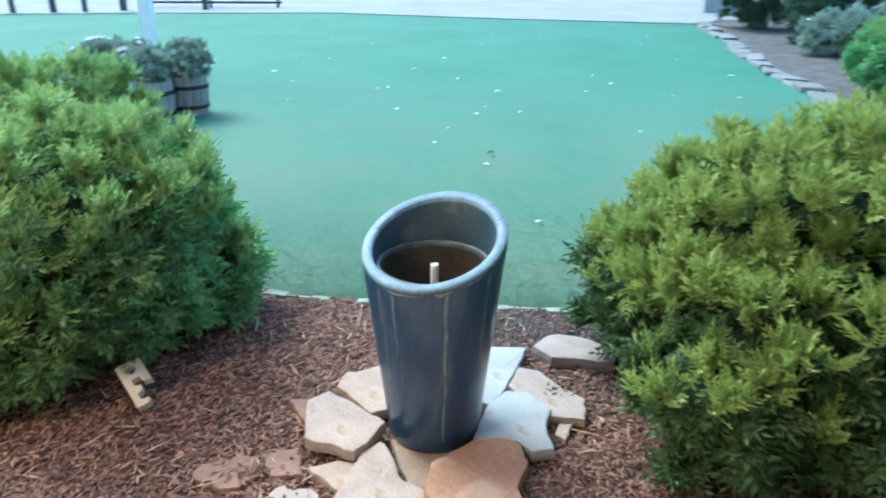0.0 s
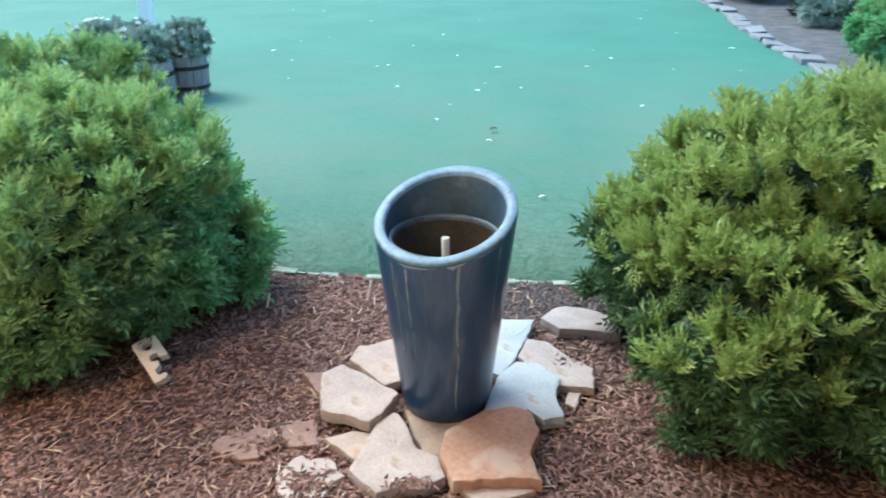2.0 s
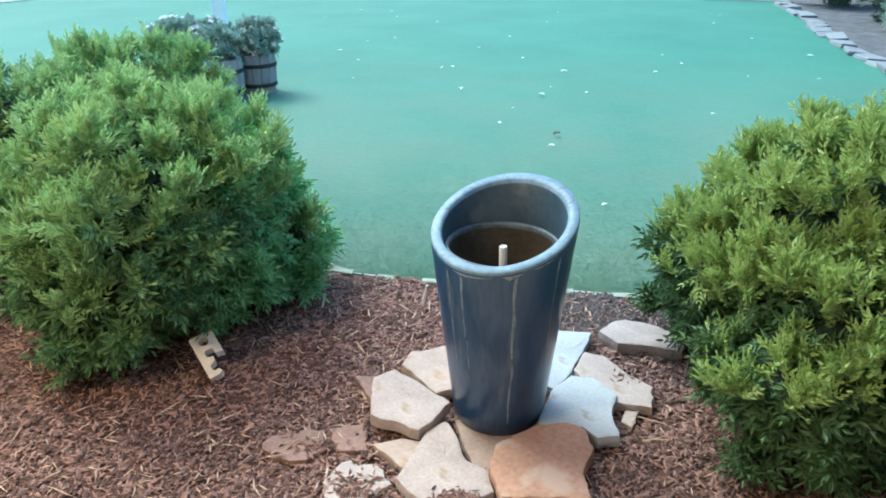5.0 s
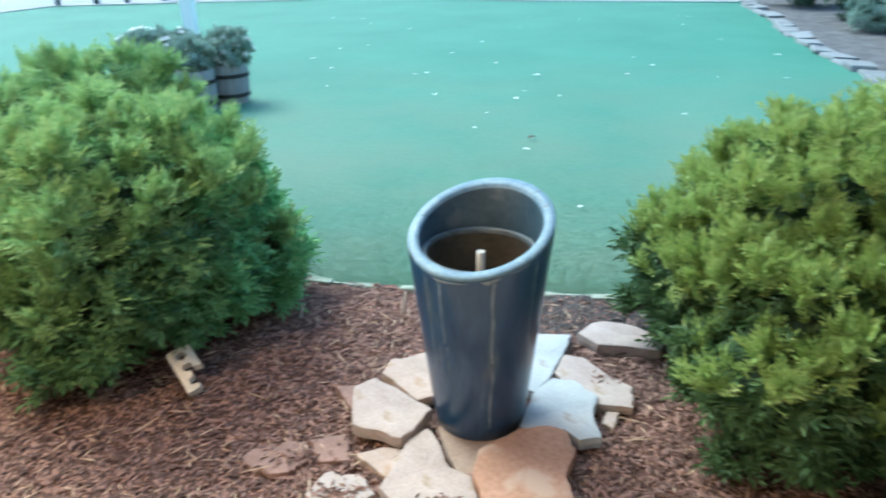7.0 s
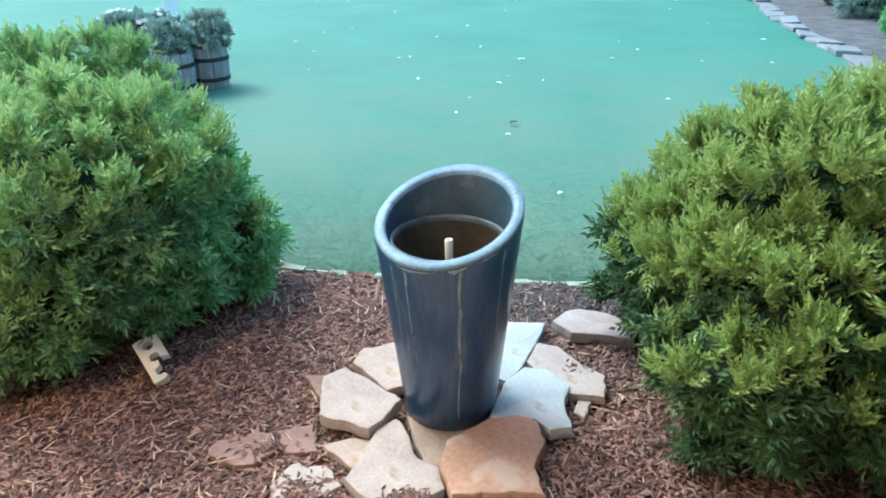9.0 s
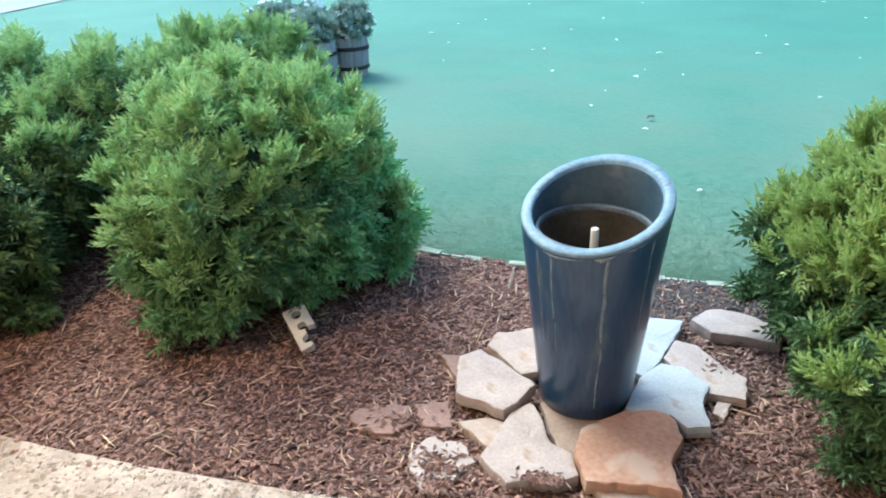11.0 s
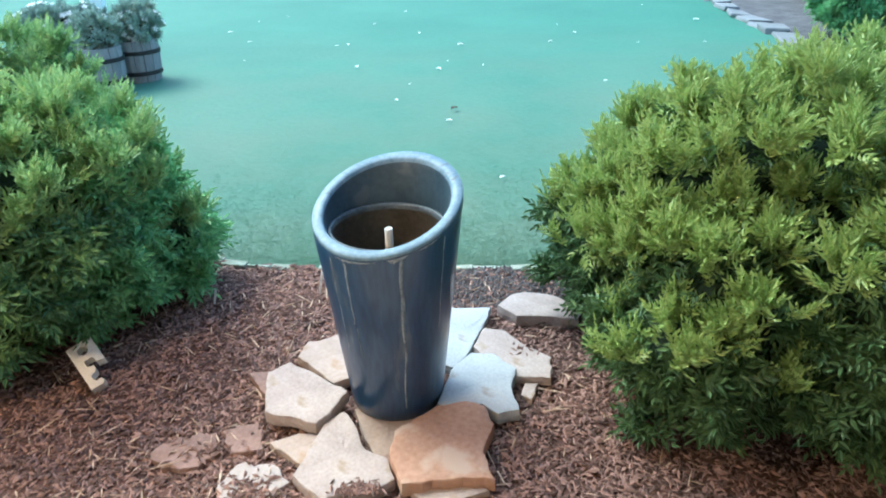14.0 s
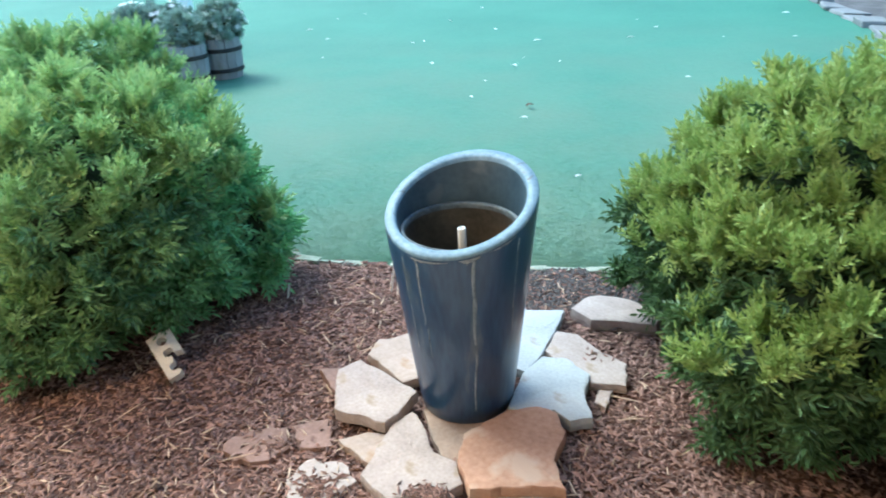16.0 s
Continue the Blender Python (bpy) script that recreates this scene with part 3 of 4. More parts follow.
# ---- crumbs of bark swept onto the stones ----
def crumbs(x, y, z, rx, ry, count, seed):
    g = np.random.default_rng(seed)
    verts, faces = [], []
    for k in range(count):
        a, d = g.uniform(0, 2 * np.pi), abs(g.normal(0, 0.5))
        cx, cy, t, l, w = x + rx * d * math.cos(a), y + ry * d * math.sin(a), g.uniform(0, np.pi), g.uniform(0.008, 0.022), g.uniform(0.003, 0.006)
        dx, dy = math.cos(t) * l, math.sin(t) * l
        ex, ey = -math.sin(t) * w, math.cos(t) * w
        h = z + g.uniform(0, 0.006)
        verts += [(cx - dx, cy - dy, h), (cx + ex, cy + ey, h), (cx + dx, cy + dy, h + g.uniform(0, 0.006)), (cx - ex, cy - ey, h), (cx, cy, h + w)]
        b = 5 * k
        faces += [(b, b + 1, b + 4), (b + 1, b + 2, b + 4), (b + 2, b + 3, b + 4), (b + 3, b, b + 4)]
    tagged(part("bark_crumbs", mesh_from("bark_crumbs", verts, faces, CHIP), CHIP), "dark bark crumbs lying on a flagstone", "mulch", kind="stuff")


crumbs(-0.10, -0.565, 0.055, 0.075, 0.03, 210, 1)
crumbs(-0.44, -0.52, 0.016, 0.11, 0.10, 160, 2)
crumbs(-0.42, -0.62, 0.016, 0.09, 0.05, 130, 3)
crumbs(-0.62, -0.34, 0.018, 0.14, 0.06, 60, 4)
crumbs(0.46, 0.15, 0.046, 0.09, 0.07, 12, 5)


# ---- small stakes in the mulch ----
def stake(x, y, h, lean_x, lean_y):
    ob = part("marker_stake", box(-0.0045, 0.0045, -0.0025, 0.0025, -0.03, h, 0.001), PVC)
    ob.matrix_basis = pose(x, y, 0, lean_x, lean_y, 20)
    tagged(ob, "thin white plastic stake leaning in the mulch", "stake", "marker stakes")


stake(-0.85, 0.66, 0.075, 8, 12)
stake(-0.385, 0.70, 0.12, 5, 10)

# ---- edging between bed and lawn ----
edging = empty("lawn_edging", "low pale weathered stone edging between mulch and lawn", "edging", kind="structure")
line = [Vector((x, y, 0)) for x, y in BED[2:14]]
k = 0
for a, b in zip(line, line[1:]):
    pieces = max(1, round((b - a).length / 0.16))
    for i in range(pieces):
        p, q = a.lerp(b, i / pieces), a.lerp(b, (i + 1) / pieces)
        r = random.Random(k)
        bm = box(-(q - p).length / 2 * 0.98, (q - p).length / 2 * 0.98, -0.016 - 0.008 * r.random(), 0.016 + 0.008 * r.random(), -0.03, 0.002 + 0.018 * r.random(), 0.006)
        for v in bm.verts:
            v.co += Vector((noise.noise(v.co * 40 + Vector((k, 0, 0))), noise.noise(v.co * 40 + Vector((0, k, 0))), noise.noise(v.co * 40 + Vector((0, 0, k))))) * 0.012
        ob = part("edging_stone", bm, EDGE_STONE, edging)
        ob.matrix_basis = Matrix.Translation((p + q) / 2 + Vector((0, 0.01 * (r.random() - 0.5), 0))) @ pose(0, 0, 0, 0, 0, math.degrees(math.atan2((q - p).y, (q - p).x)) + 6 * (r.random() - 0.5))
        k += 1

# ---- cored brick leaning on the bush ----
brick_piece = empty("cored_brick", "broken pale cored brick with round holes on the mulch", "brick")
bm = bmesh.new()
L, W = 0.22, 0.098
cores = [(0.042, 0.0), (0.107, 0.0), (0.176, 0.004)]
grid_u, grid_v = 42, 22
cells = {}


def plate_vert(i, j, z):
    key = (i, j, z)
    if key not in cells:
        cells[key] = bm.verts.new((L * i / grid_u, -W / 2 + W * j / grid_v, z))
    return cells[key]


kept = set()
for i in range(grid_u):
    for j in range(grid_v):
        u, v = L * (i + .5) / grid_u, -W / 2 + W * (j + .5) / grid_v
        hole = any((u - a) ** 2 + (v - b) ** 2 < 0.0195 ** 2 for a, b in cores)
        broken = v < -0.004 - 0.014 * noise.noise((u * 70, 0, 0)) and u > 0.118 - 0.3 * (v + 0.02)
        if not hole and not broken:
            kept.add((i, j))
for i, j in kept:
    for z in (0.0, 0.034):
        bm.faces.new([plate_vert(a, b, z) for a, b in ((i, j), (i + 1, j), (i + 1, j + 1), (i, j + 1))])
    for (di, dj), (p, q) in (((1, 0), ((1, 0), (1, 1))), ((-1, 0), ((0, 0), (0, 1))), ((0, 1), ((0, 1), (1, 1))), ((0, -1), ((0, 0), (1, 0)))):
        if (i + di, j + dj) not in kept:
            bm.faces.new([plate_vert(i + a, j + b, z) for (a, b), z in ((p, 0.0), (q, 0.0), (q, 0.034), (p, 0.034))])
bmesh.ops.smooth_vert(bm, verts=bm.verts, factor=0.5, use_axis_x=True, use_axis_y=True)
plate = part("brick_body", bm, CORED, brick_piece)
down = Vector((0.147, -0.155, -0.076)).normalized()
across = Vector((0.91, 0.36, 0.16))
across = (across - across.dot(down) * down).normalized()
m = Matrix((down, -across, down.cross(-across))).transposed().to_4x4()
brick_piece.matrix_basis = Matrix.Translation(Vector((-1.254, 0.132, 0.114)) + across * W / 2) @ m


# ---- shrubs ----
def lobe_points(lobes, count, seed, inner=0.74, outer=1.06):
    """Points near the skin of a clump of rounded lobes, and the ways outward there."""
    g = np.random.default_rng(seed)
    area = np.array([l[3] * l[5] + l[4] * l[5] + l[3] * l[4] for l in lobes])
    pick = g.choice(len(lobes), count, p=area / area.sum())
    lob = np.array(lobes)[pick]
    d = g.normal(0, 1, (count, 3))
    d /= np.linalg.norm(d, axis=1, keepdims=True)
    bumps = np.array([noise.noise((a * 3.2 + b, c * 3.2, e * 3.2 + b)) for (a, c, e), b in zip(d.tolist(), pick.tolist())])
    depth = g.uniform(inner, outer, count) + 0.16 * bumps
    p = lob[:, :3] + d * lob[:, 3:] * depth[:, None]
    keep = p[:, 2] > 0.03
    for k, l in enumerate(lobes):
        q = (p - np.array(l[:3])) / np.array(l[3:])
        keep &= ~((np.linalg.norm(q, axis=1) < inner - 0.08) & (pick != k))
    normal = d / lob[:, 3:]
    normal /= np.linalg.norm(normal, axis=1, keepdims=True)
    return p[keep], normal[keep], depth[keep]


def fronds(name, points, ways, ups, leaf, wide, pairs, mat, parent, seed, forward=0.55):
    """Compound leaves: lance-shaped leaflets in pairs along a drooping stalk, one more at its end, all in one plane."""
    g = np.random.default_rng(seed)
    unit = lambda v: v / np.linalg.norm(v, axis=1, keepdims=True)
    n = len(points)
    ways = unit(ways)
    side = unit(np.cross(ways, ups + g.normal(0, 0.25, (n, 3))))
    ups = np.cross(side, ways)
    length = leaf * (0.35 + 0.42 * pairs) * g.uniform(0.75, 1.2, n)
    droop = g.uniform(0.05, 0.35, n)
    verts = []
    for k in range(2 * pairs + 1):
        f = (k // 2 + 0.6) / (pairs + 0.6) if k < 2 * pairs else 1.0
        flip = 0 if k == 2 * pairs else (1 if k % 2 else -1)
        foot = points + ways * (length * f)[:, None] - ups * (droop * length * f * f)[:, None]
        out = unit(ways * (forward + 0.35 * f) + side * (flip * (1.0 - 0.35 * f)) - ups * (droop * f)[:, None] + g.normal(0, 0.16, (n, 3)))
        flat = unit(np.cross(out, ups + g.normal(0, 0.30, (n, 3))))
        up = np.cross(flat, out)
        size = leaf * g.uniform(0.62, 1.12, n) * (1 - 0.22 * abs(f - 0.5))
        half = flat * (size * wide / leaf / 2)[:, None]
        rise = up * (size * 0.07)[:, None]
        low, high = foot + out * (size * 0.30)[:, None], foot + out * (size * 0.62)[:, None] - up * (size * 0.04)[:, None]
        tip = foot + out * size[:, None] - up * (size * 0.16)[:, None]
        verts.append(np.stack([foot, low + half + rise, high + half * 0.78 + rise, tip, high - half * 0.78 + rise, low - half + rise], 1))
    verts = np.concatenate(verts).reshape(-1, 3)
    base = np.arange(len(verts) // 6)[:, None, None] * 6
    faces = (base + np.array([[0, 1, 2, 3], [0, 3, 4, 5]])).reshape(-1, 4)
    return part(name, mesh_from(name, verts.tolist(), faces.tolist(), mat), mat, parent)


def pads(lobes, spacing, seed):
    """Separate leafy cushions over the lobes, with hollows between them: places, ways outward, radii."""
    g = np.random.default_rng(seed)
    p, normal, depth = lobe_points(lobes, 2600, seed, 0.66, 0.88)
    chosen = []
    for i in range(len(p)):
        room = spacing * g.uniform(0.75, 1.2)
        if all(np.linalg.norm(p[i] - p[j]) > room for j in chosen):
            chosen.append(i)
    chosen = np.array(chosen)
    return p[chosen], normal[chosen], spacing * g.uniform(0.55, 0.85, len(chosen))


def tufts(lobes, spacing, per, seed):
    """Shoot tips on the cushions' outer and upper sides: places, leading ways, ways outward, cushion numbers."""
    g = np.random.default_rng(seed + 3)
    mid, normal, radius = pads(lobes, spacing, seed)
    n = len(mid)
    which = np.repeat(np.arange(n), per)
    face = normal * 0.75 + np.array([0, 0, 0.6])
    face /= np.linalg.norm(face, axis=1, keepdims=True)
    d = face[which] + g.normal(0, 0.62, (n * per, 3))
    d /= np.linalg.norm(d, axis=1, keepdims=True)
    p = mid[which] + d * (radius[which] * g.uniform(0.55, 1.1, n * per))[:, None] * np.array([1, 1, 0.8])
    lead = d * 0.55 + normal[which] * 0.3 + np.array([0, 0, 0.6]) + g.normal(0, 0.2, (n * per, 3))
    lead /= np.linalg.norm(lead, axis=1, keepdims=True)
    keep = p[:, 2] > 0.06
    return p[keep], lead[keep], normal[which][keep], which[keep]


FLOWER = []


def flower(at, way, size, parent):
    """A five-petalled flower; all share one mesh."""
    if not FLOWER:
        bm = bmesh.new()
        mid = bm.verts.new((0, 0, 0.1))
        for k in range(5):
            a = 2 * math.pi * k / 5
            ring = [bm.verts.new((r * math.cos(a + d), r * math.sin(a + d), z)) for r, d, z in ((0.6, -0.5, 0.25), (1.0, 0, 0.2), (0.6, 0.5, 0.25))]
            bm.faces.new((mid, *ring))
        me = bpy.data.meshes.new("flower")
        bm.to_mesh(me)
        bm.free()
        me.materials.append(PETAL)
        FLOWER.append(me)
    ob = part("flower", FLOWER[0], PETAL, parent)
    ob.matrix_basis = Matrix.Translation(at) @ Vector(way).to_track_quat("Z", "Y").to_matrix().to_4x4() @ Matrix.Diagonal((size, size, size, 1))


def shrub(name, lobes, label, group, seed, leaf=0.046, wide=0.0155, per=9, spacing=0.15, pairs=3, mats=None, young=0.4, flowers=0):
    at = Vector((np.mean([l[0] for l in lobes]), np.mean([l[1] for l in lobes]), 0))
    own = [(l[0] - at.x, l[1] - at.y, *l[2:]) for l in lobes]
    thing = empty(name, label, "shrub", group, at=at)
    old, fresh = mats or (LEAF, TIP)
    p, lead, normal, which = tufts(own, spacing, per, seed)
    g = np.random.default_rng(seed + 50)
    top = max(l[2] + l[5] for l in own)
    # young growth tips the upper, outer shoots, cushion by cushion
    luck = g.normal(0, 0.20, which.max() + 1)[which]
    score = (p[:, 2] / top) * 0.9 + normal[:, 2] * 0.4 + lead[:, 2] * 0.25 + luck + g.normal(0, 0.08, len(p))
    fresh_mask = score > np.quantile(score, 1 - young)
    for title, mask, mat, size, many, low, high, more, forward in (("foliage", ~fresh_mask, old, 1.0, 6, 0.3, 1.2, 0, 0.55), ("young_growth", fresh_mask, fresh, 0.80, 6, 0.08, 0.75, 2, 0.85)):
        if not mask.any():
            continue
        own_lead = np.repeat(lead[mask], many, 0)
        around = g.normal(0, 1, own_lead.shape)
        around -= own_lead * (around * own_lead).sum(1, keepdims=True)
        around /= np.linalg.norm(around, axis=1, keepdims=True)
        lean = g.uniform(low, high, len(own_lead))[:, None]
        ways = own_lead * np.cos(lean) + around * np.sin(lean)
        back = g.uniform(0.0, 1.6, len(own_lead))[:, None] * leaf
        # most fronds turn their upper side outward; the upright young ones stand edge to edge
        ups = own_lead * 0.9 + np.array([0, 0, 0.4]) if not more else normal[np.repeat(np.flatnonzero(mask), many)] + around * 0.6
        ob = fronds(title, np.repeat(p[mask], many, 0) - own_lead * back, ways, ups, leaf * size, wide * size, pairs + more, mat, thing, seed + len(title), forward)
        ob["kind"] = "stuff"
        if more:
            ob["label"] = "yellow-green young shoots"
    # sparse older leaves in the shade between the cushions
    ip, inorm, _ = lobe_points(own, int(len(p) * 1.5), seed + 7, 0.60, 0.82)
    fronds("inner_foliage", ip, inorm + g.normal(0, 0.6, ip.shape), inorm + np.array([0, 0, 0.8]), leaf, wide, pairs, old, thing, seed + 8)["kind"] = "stuff"
    # dark lumps behind the leaves, coloured to stand in for the shade there
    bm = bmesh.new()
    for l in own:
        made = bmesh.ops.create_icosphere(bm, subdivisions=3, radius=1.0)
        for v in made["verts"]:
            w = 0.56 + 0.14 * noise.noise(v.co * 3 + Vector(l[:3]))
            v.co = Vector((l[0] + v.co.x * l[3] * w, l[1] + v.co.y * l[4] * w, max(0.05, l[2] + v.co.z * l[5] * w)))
    part("twig_heart", bm, SHADE_CORE, thing, "dark lumps standing in for the shade inside")
    r = random.Random(seed)
    for l in own:
        for _ in range(3):
            bm = bmesh.new()
            foot = Vector((l[0] + r.uniform(-.12, .12), l[1] + r.uniform(-.12, .12), -0.01))
            head = Vector((l[0] + r.uniform(-.4, .4) * l[3], l[1] + r.uniform(-.4, .4) * l[4], l[2]))
            axis = head - foot
            made = bmesh.ops.create_cone(bm, segments=6, radius1=0.011, radius2=0.005, depth=axis.length, cap_ends=True)
            bmesh.ops.transform(bm, verts=made["verts"], matrix=Matrix.Translation((foot + head) / 2) @ axis.to_track_quat("Z", "Y").to_matrix().to_4x4())
            part("stem", bm, BARK, thing, "thin brown stem")
    if flowers:
        fp, fn, _ = lobe_points(own, flowers * 4, seed + 9, 1.02, 1.12)
        high = fp[:, 2] > 0.35 * top
        for a, b in zip(fp[high][:flowers], fn[high][:flowers]):
            flower(a, b + np.array([0, -0.4, 0.5]), max(leaf, 0.05) * g.uniform(0.5, 0.9), thing)
    return thing


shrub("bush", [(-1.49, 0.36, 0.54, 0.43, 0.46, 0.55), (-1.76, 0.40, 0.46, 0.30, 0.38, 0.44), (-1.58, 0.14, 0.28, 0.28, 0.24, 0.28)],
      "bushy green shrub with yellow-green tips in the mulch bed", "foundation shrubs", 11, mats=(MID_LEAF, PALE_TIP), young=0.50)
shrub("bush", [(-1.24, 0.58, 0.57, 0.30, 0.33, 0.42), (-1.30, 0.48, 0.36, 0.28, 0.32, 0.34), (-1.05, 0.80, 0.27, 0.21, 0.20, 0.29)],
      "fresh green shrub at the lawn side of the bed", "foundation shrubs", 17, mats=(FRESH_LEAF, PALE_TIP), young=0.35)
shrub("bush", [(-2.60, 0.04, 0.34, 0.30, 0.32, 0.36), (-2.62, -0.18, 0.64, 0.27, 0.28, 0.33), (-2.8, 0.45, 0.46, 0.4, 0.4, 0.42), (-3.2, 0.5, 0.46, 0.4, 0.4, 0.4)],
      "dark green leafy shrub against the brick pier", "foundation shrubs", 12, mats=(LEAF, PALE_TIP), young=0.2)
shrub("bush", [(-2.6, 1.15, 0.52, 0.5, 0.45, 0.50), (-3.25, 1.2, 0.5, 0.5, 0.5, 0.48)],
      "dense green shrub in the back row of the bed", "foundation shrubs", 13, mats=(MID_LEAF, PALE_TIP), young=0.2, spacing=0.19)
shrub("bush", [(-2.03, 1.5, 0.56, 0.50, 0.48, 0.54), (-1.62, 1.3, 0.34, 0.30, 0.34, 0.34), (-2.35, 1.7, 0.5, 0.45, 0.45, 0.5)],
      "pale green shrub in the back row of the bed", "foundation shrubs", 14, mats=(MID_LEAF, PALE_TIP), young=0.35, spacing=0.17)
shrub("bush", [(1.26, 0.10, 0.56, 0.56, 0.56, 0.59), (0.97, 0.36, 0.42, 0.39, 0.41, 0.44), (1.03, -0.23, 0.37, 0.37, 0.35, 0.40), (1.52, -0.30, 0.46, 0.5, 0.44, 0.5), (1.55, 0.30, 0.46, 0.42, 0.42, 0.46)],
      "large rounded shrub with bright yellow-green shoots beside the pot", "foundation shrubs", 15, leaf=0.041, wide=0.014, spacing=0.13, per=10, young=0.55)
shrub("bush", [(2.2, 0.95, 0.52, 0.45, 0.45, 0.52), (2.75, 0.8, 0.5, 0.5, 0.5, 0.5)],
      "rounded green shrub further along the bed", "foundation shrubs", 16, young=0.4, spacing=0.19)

# ---- barrel planters on the lawn ----
def barrel(x, y, r, h, turn_by, label, seed):
    thing = empty("barrel_planter", label, "planter", "barrel planters", at=(x, y, -0.012))
    count = 14
    for k in range(count):
        bm = bmesh.new()
        a0, a1 = 2 * math.pi * (k + 0.03) / count, 2 * math.pi * (k + 0.97) / count
        rows = []
        for f, w in ((0, 0.86), (0.35, 0.97), (0.65, 1.0), (1.0, 0.95)):
            rows.append([bm.verts.new((rr * math.cos(a), rr * math.sin(a), f * h)) for rr in (r * w, r * w - 0.025) for a in (a0, (a0 + a1) / 2, a1)])
        for lo, hi in zip(rows, rows[1:]):
            for i, j in ((0, 1), (1, 2), (2, 5), (5, 4), (4, 3), (3, 0)):
                bm.faces.new((lo[i], lo[j], hi[j], hi[i]))
        for row in (rows[0], rows[-1]):
            bm.faces.new((row[0], row[1], row[4], row[3]))
            bm.faces.new((row[1], row[2], row[5], row[4]))
        part("stave", bm, STAVE, thing)
    for f, w in ((0.22, 0.955), (0.72, 1.005)):
        part("hoop", turned([(r * w, h * f - 0.02), (r * w + 0.007, h * f - 0.018), (r * w + 0.007, h * f + 0.018), (r * w, h * f + 0.02), (r * w - 0.004, h * f), (r * w, h * f - 0.02)], 40), IRON, thing, "dark iron hoop")
    part("soil", turned([(r * 0.9, h * 0.9), (0, h * 0.93)], 24), DARK_SOIL, thing)
    thing.rotation_euler = (0, 0, radians(turn_by))
    return thing


barrel(-2.98, 4.88, 0.205, 0.40, 8, "grey weathered half-barrel planter with dark hoops on the lawn", 1)
barrel(-2.76, 5.24, 0.205, 0.40, 20, "grey weathered half-barrel planter with dark hoops on the lawn", 2)
shrub("flowering_plant", [(-2.74, 5.26, 0.52, 0.24, 0.22, 0.18)], "leafy plant with small white flowers growing in a barrel", "barrel plants", 21, leaf=0.036, wide=0.020, per=7, spacing=0.11, pairs=2, mats=(GREY_LEAF, GREY_LEAF), young=0.5, flowers=26)
shrub("flowering_plant", [(-3.0, 4.94, 0.50, 0.21, 0.19, 0.17)], "grey-green leafy plant growing in a barrel", "barrel plants", 22, leaf=0.036, wide=0.020, per=7, spacing=0.11, pairs=2, mats=(GREY_LEAF, GREY_LEAF), young=0.4, flowers=6)
shrub("flowering_plant", [(-3.7, 5.7, 0.33, 0.5, 0.35, 0.36)], "low plant covered in pale pink-white blossom", "barrel plants", 23, leaf=0.036, wide=0.020, per=7, spacing=0.11, pairs=2, mats=(GREY_LEAF, GREY_LEAF), young=0.4, flowers=60)

post = empty("white_post", "plain white painted post standing on the lawn", "post", at=(-4.07, 7.6, 0))
part("shaft", box(-0.075, 0.075, -0.075, 0.075, -0.02, 3.0, 0.008), WHITE_PAINT, post)
part("post_foot", box(-0.10, 0.10, -0.10, 0.10, -0.02, 0.12, 0.01), WHITE_PAINT, post)
part("post_cap", box(-0.10, 0.10, -0.10, 0.10, 3.0, 3.06, 0.01), WHITE_PAINT, post)

# ---- far side of the lawn ----
fence = empty("drive_fence", "dark metal rail on posts along the pale drive", "fence", at=(0, 0, 0))
for x, y, w in ((-11.0, 16.2, 0.05), (-10.1, 16.4, 0.06), (-9.4, 16.6, 0.05), (-8.6, 17.0, 0.07), (-6.6, 17.3, 0.06)):
    part("fence_post", box(x - w, x + w, y - w, y + w, 0, 1.3, 0.01), DARK_PAINT, fence)
part("rail", box(-8.55, -4.8, 17.98, 18.06, 0.10, 0.16, 0.01), DARK_PAINT, fence)
part("rail", box(-8.55, -4.8, 17.98, 18.06, 1.0, 1.06, 0.01), DARK_PAINT, fence)
for x in (-8.5, -6.7, -4.9):
    part("rail_post", box(x - 0.03, x + 0.03, 17.98, 18.06, 0, 1.06, 0.005), DARK_PAINT, fence)

# ---- the bed along the side of the lawn ----
sheet("side_bed", [(4.05, 1.2), (4.1, 5.2), (4.3, 7.7), (4.65, 10.5), (5.0, 14.2), (7, 16), (16, 16), (16, 1.2)], 0.006, DARK_SOIL, "dark bare soil of the planting bed beside the lawn", "planting bed")
border = empty("stone_border", "row of flat grey stones edging the side bed", "edging", kind="structure")
yy, k = 3.0, 0
while yy < 14.3:
    r = random.Random(300 + k)
    long = r.uniform(0.32, 0.62)
    t = yy + long / 2
    x = np.interp(t, [3, 5, 6.2, 7.7, 9.5, 11, 14.2], [3.95, 4.05, 4.2, 4.33, 4.5, 4.75, 5.15])
    bm = box(-0.13, 0.13, -long / 2 * 0.98, long / 2 * 0.98, -0.03, 0.02 + 0.04 * r.random(), 0.022)
    for v in bm.verts:
        v.co += Vector((noise.noise(v.co * 6 + Vector((k, 0, 0))), noise.noise(v.co * 6 + Vector((0, k, 0))), 0.4 * noise.noise(v.co * 6 + Vector((0, 0, k))))) * 0.07
    ob = part("border_stone", bm, GREY_STONE, border)
    ob.matrix_basis = pose(x + r.uniform(-.04, .04), t, 0, r.uniform(-4, 4), r.uniform(-4, 4), -6 + r.uniform(-9, 9))
    yy += long
    k += 1
shrub("side_shrub", [(6.0, 13.4, 0.7, 0.75, 0.7, 0.75)], "dark green shrub in the side bed", "side shrubs", 31, 0.09, 0.035, 6, 0.32, 2, (DIM_LEAF, LEAF), 0.3, 6)
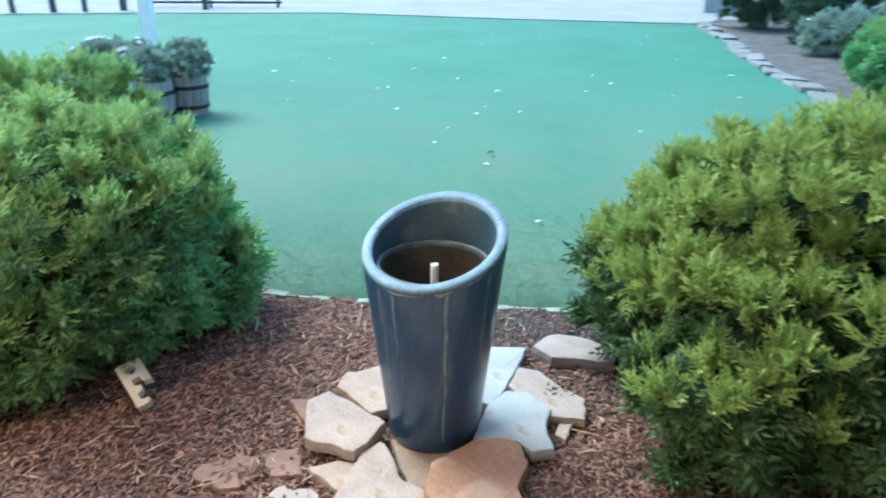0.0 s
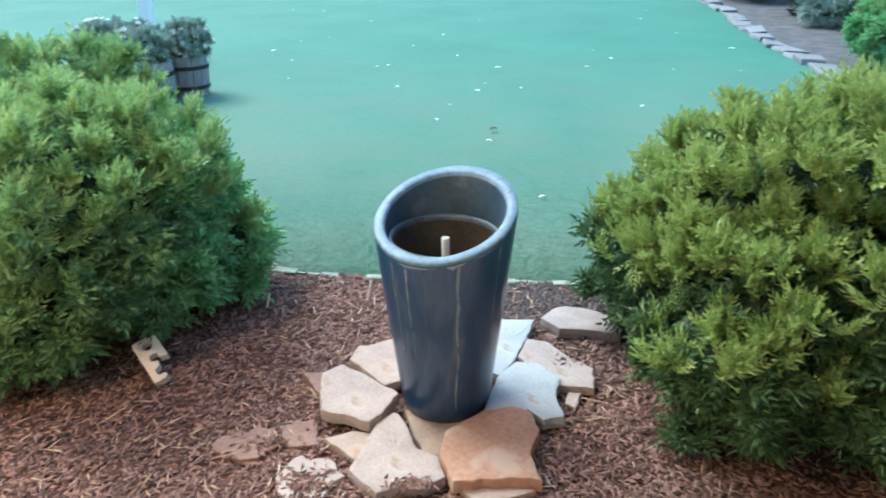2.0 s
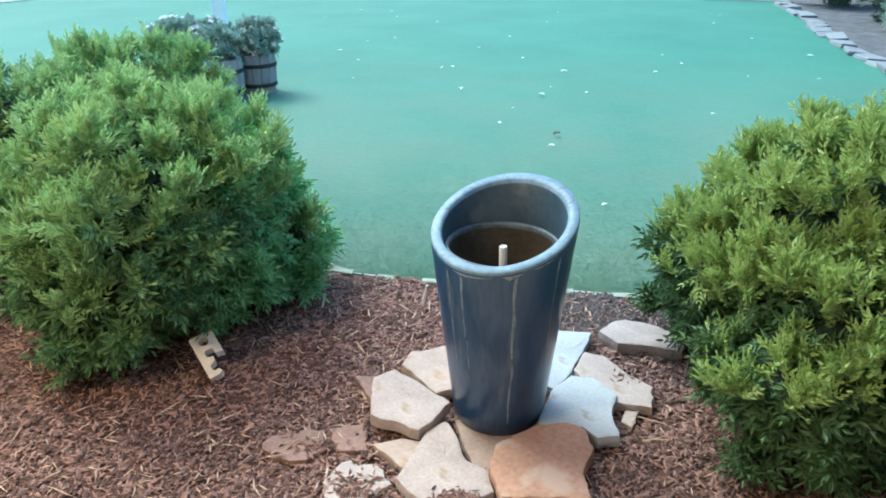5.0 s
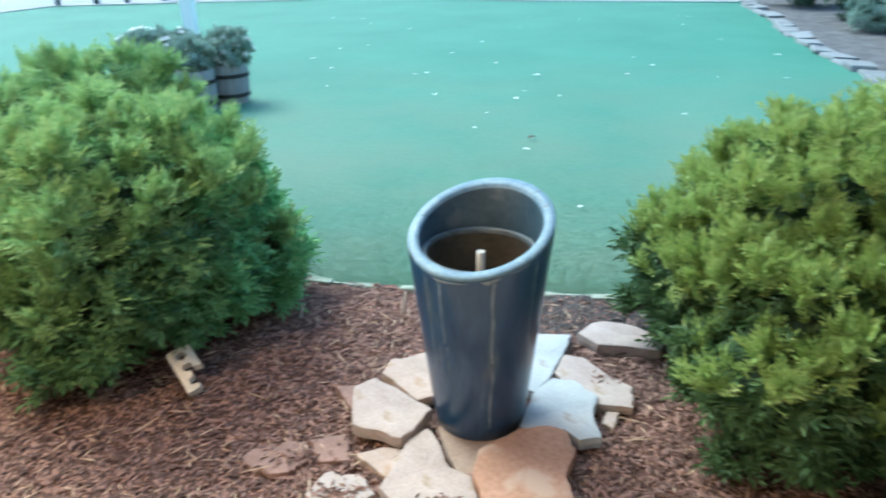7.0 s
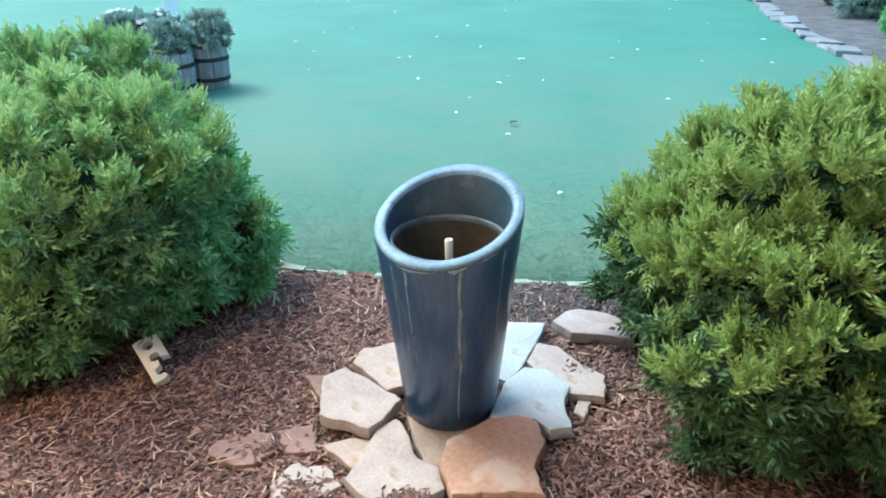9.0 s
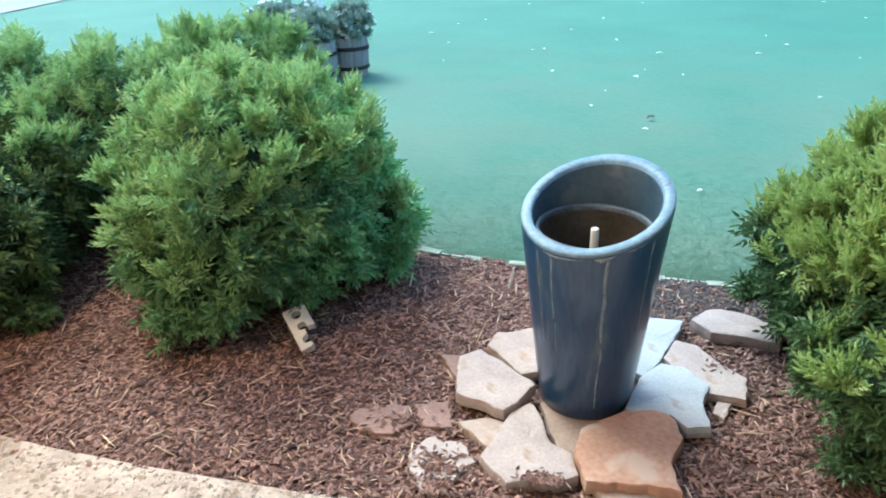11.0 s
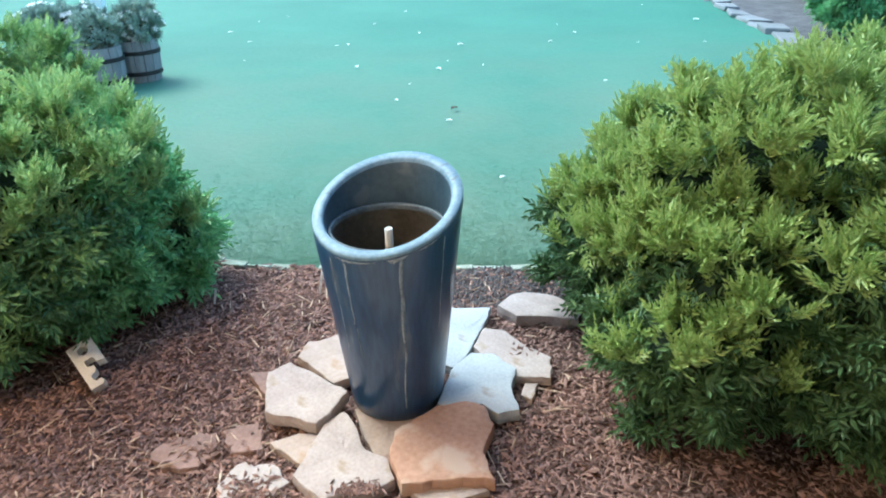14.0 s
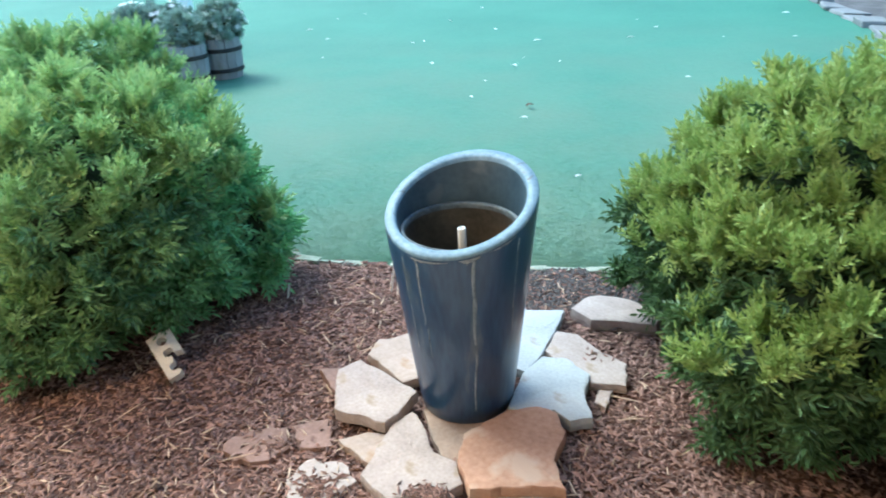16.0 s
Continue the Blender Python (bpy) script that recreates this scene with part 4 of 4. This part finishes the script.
shrub("side_shrub", [(6.3, 10.9, 0.75, 0.8, 0.7, 0.8)], "dark green shrub with white blossoms in the side bed", "side shrubs", 32, 0.09, 0.035, 6, 0.32, 2, (DIM_LEAF, LEAF), 0.3, 16)
shrub("side_shrub", [(6.0, 8.5, 0.42, 0.6, 0.5, 0.45)], "grey-green shrub in the side bed", "side shrubs", 33, 0.07, 0.028, 6, 0.26, 2, (DIM_LEAF, GREY_LEAF), 0.5, 4)
shrub("side_shrub", [(4.90, 6.25, 0.44, 0.44, 0.42, 0.48), (5.35, 6.1, 0.42, 0.4, 0.4, 0.44)], "bright green rounded shrub in the side bed", "side shrubs", 34, 0.05, 0.02, 8, 0.16, 3, (FRESH_LEAF, PALE_TIP), 0.25)
shrub("side_shrub", [(5.75, 9.7, 0.30, 0.42, 0.4, 0.32)], "low grey-green plant in the side bed", "side shrubs", 35, 0.06, 0.024, 6, 0.2, 2, (GREY_LEAF, GREY_LEAF), 0.4, 3)
shrub("side_shrub", [(5.45, 7.5, 0.24, 0.34, 0.34, 0.26)], "low grey-green plant in the side bed", "side shrubs", 36, 0.05, 0.02, 6, 0.17, 2, (DIM_LEAF, GREY_LEAF), 0.5)
tagged(part("wall_garden", box(6.0, 18.0, 17.0, 17.25, -0.02, 2.8, 0.01), WALL_GREY), "plain grey stucco wall behind the side bed", "wall", kind="structure")

# ---- fallen petals and leaves on the lawn ----
PLACES = [(-2.49, 7.75, 1.2), (-1.5, 10.7, 1.2), (-0.63, 5.4, 1.3), (0.21, 5.19, 1.3), (0.48, 6.43, 1.4), (0.27, 3.38, 0.9), (0.57, 2.1, 0.8), (-0.17, 4.05, 0.8), (1.74, 4.5, 1.0),
          (3.6, 7.64, 1.4), (1.9, 7.0, 1.0), (-0.62, 8.07, 0.8), (1.52, 6.45, 1.1), (-0.84, 6.65, 0.9), (-0.01, 7.28, 1.0), (0.67, 5.33, 0.7), (-2.08, 7.02, 0.8), (-0.22, 9.09, 1.0)]
r = random.Random(5)
for _ in range(26):
    PLACES.append((r.uniform(-5, 3.6), r.uniform(4.5, 13), r.uniform(0.4, 0.8)))
bm = bmesh.new()
rows = []
for i in range(7):
    f = i / 6
    half = 0.022 * math.sin(math.pi * (0.08 + 0.9 * f)) ** 0.8
    rows.append([bm.verts.new((0.07 * (f - 0.5), v * half, 0.006 + 0.010 * abs(v) + 0.008 * math.sin(3 * f))) for v in (-1, -0.5, 0, 0.5, 1)])
for lo, hi in zip(rows, rows[1:]):
    for i in range(4):
        bm.faces.new((lo[i], lo[i + 1], hi[i + 1], hi[i]))
petal = part("fallen_leaf", bm, PETAL, smooth=True)
tagged(petal, "curled pale fallen leaf lying on the lawn", "leaf", "fallen leaves")
for i, (x, y, size) in enumerate(PLACES):
    m = pose(x, y, 0.004, 0, 0, r.uniform(0, 360))
    if i:
        ob = copy_thing(petal, m)
    else:
        ob = petal
    ob.matrix_basis = m @ Matrix.Diagonal((0.78 * size, 0.78 * size, 0.7 * size, 1))

dead = part("fallen_leaf", petal.data.copy(), BARK)
dead.data.materials[0] = BARK
dead.matrix_basis = pose(0.32, 3.71, 0.004, 0, 0, 40)
tagged(dead, "curled dark brown dead leaf on the lawn", "leaf", "fallen leaves")

# ---- brick pier of the porch ----
pier = empty("wall_pier", "red-brown brick pier with sandy mortar joints carrying the porch roof", "pier", kind="structure")
part("mortar_core", box(-3.296, -2.684, -0.916, -0.304, -0.02, 2.7), MORTAR, pier, "sandy mortar")
course, long, gap = 0.0755, 0.254, 0.0095
meshes = {}


def pier_brick(l, x, y, z, turn_by):
    if l not in meshes:
        bm = box(-l / 2, l / 2, -0.05, 0.05, 0, course - gap, 0.004)
        ob = part("brick", bm, BRICK, pier)
        meshes[l] = ob.data
    else:
        ob = part("brick", meshes[l], BRICK, pier)
    ob.matrix_basis = pose(x, y, z, 0, 0, turn_by)


for row in range(36):
    z = 0.028 + (row - 1) * course
    odd = row % 2
    for face in range(4):
        turn_by = face * 90
        # each course runs to one corner, so that the corners bond in turn
        spans = []
        at = -0.31 + (0.0 if odd else 0.1 + gap)
        end = 0.31 - (0.1 + gap if odd else 0.0)
        while at < end - 0.03:
            stop = min(at + long - gap, end)
            spans.append((at, stop))
            at = stop + gap
        for a, b in spans:
            mid = (a + b) / 2
            c, s = math.cos(radians(turn_by)), math.sin(radians(turn_by))
            lx, ly = mid, -0.26
            pier_brick(round(b - a, 4), -2.99 + c * lx - s * ly, -0.61 + s * lx + c * ly, z, turn_by)
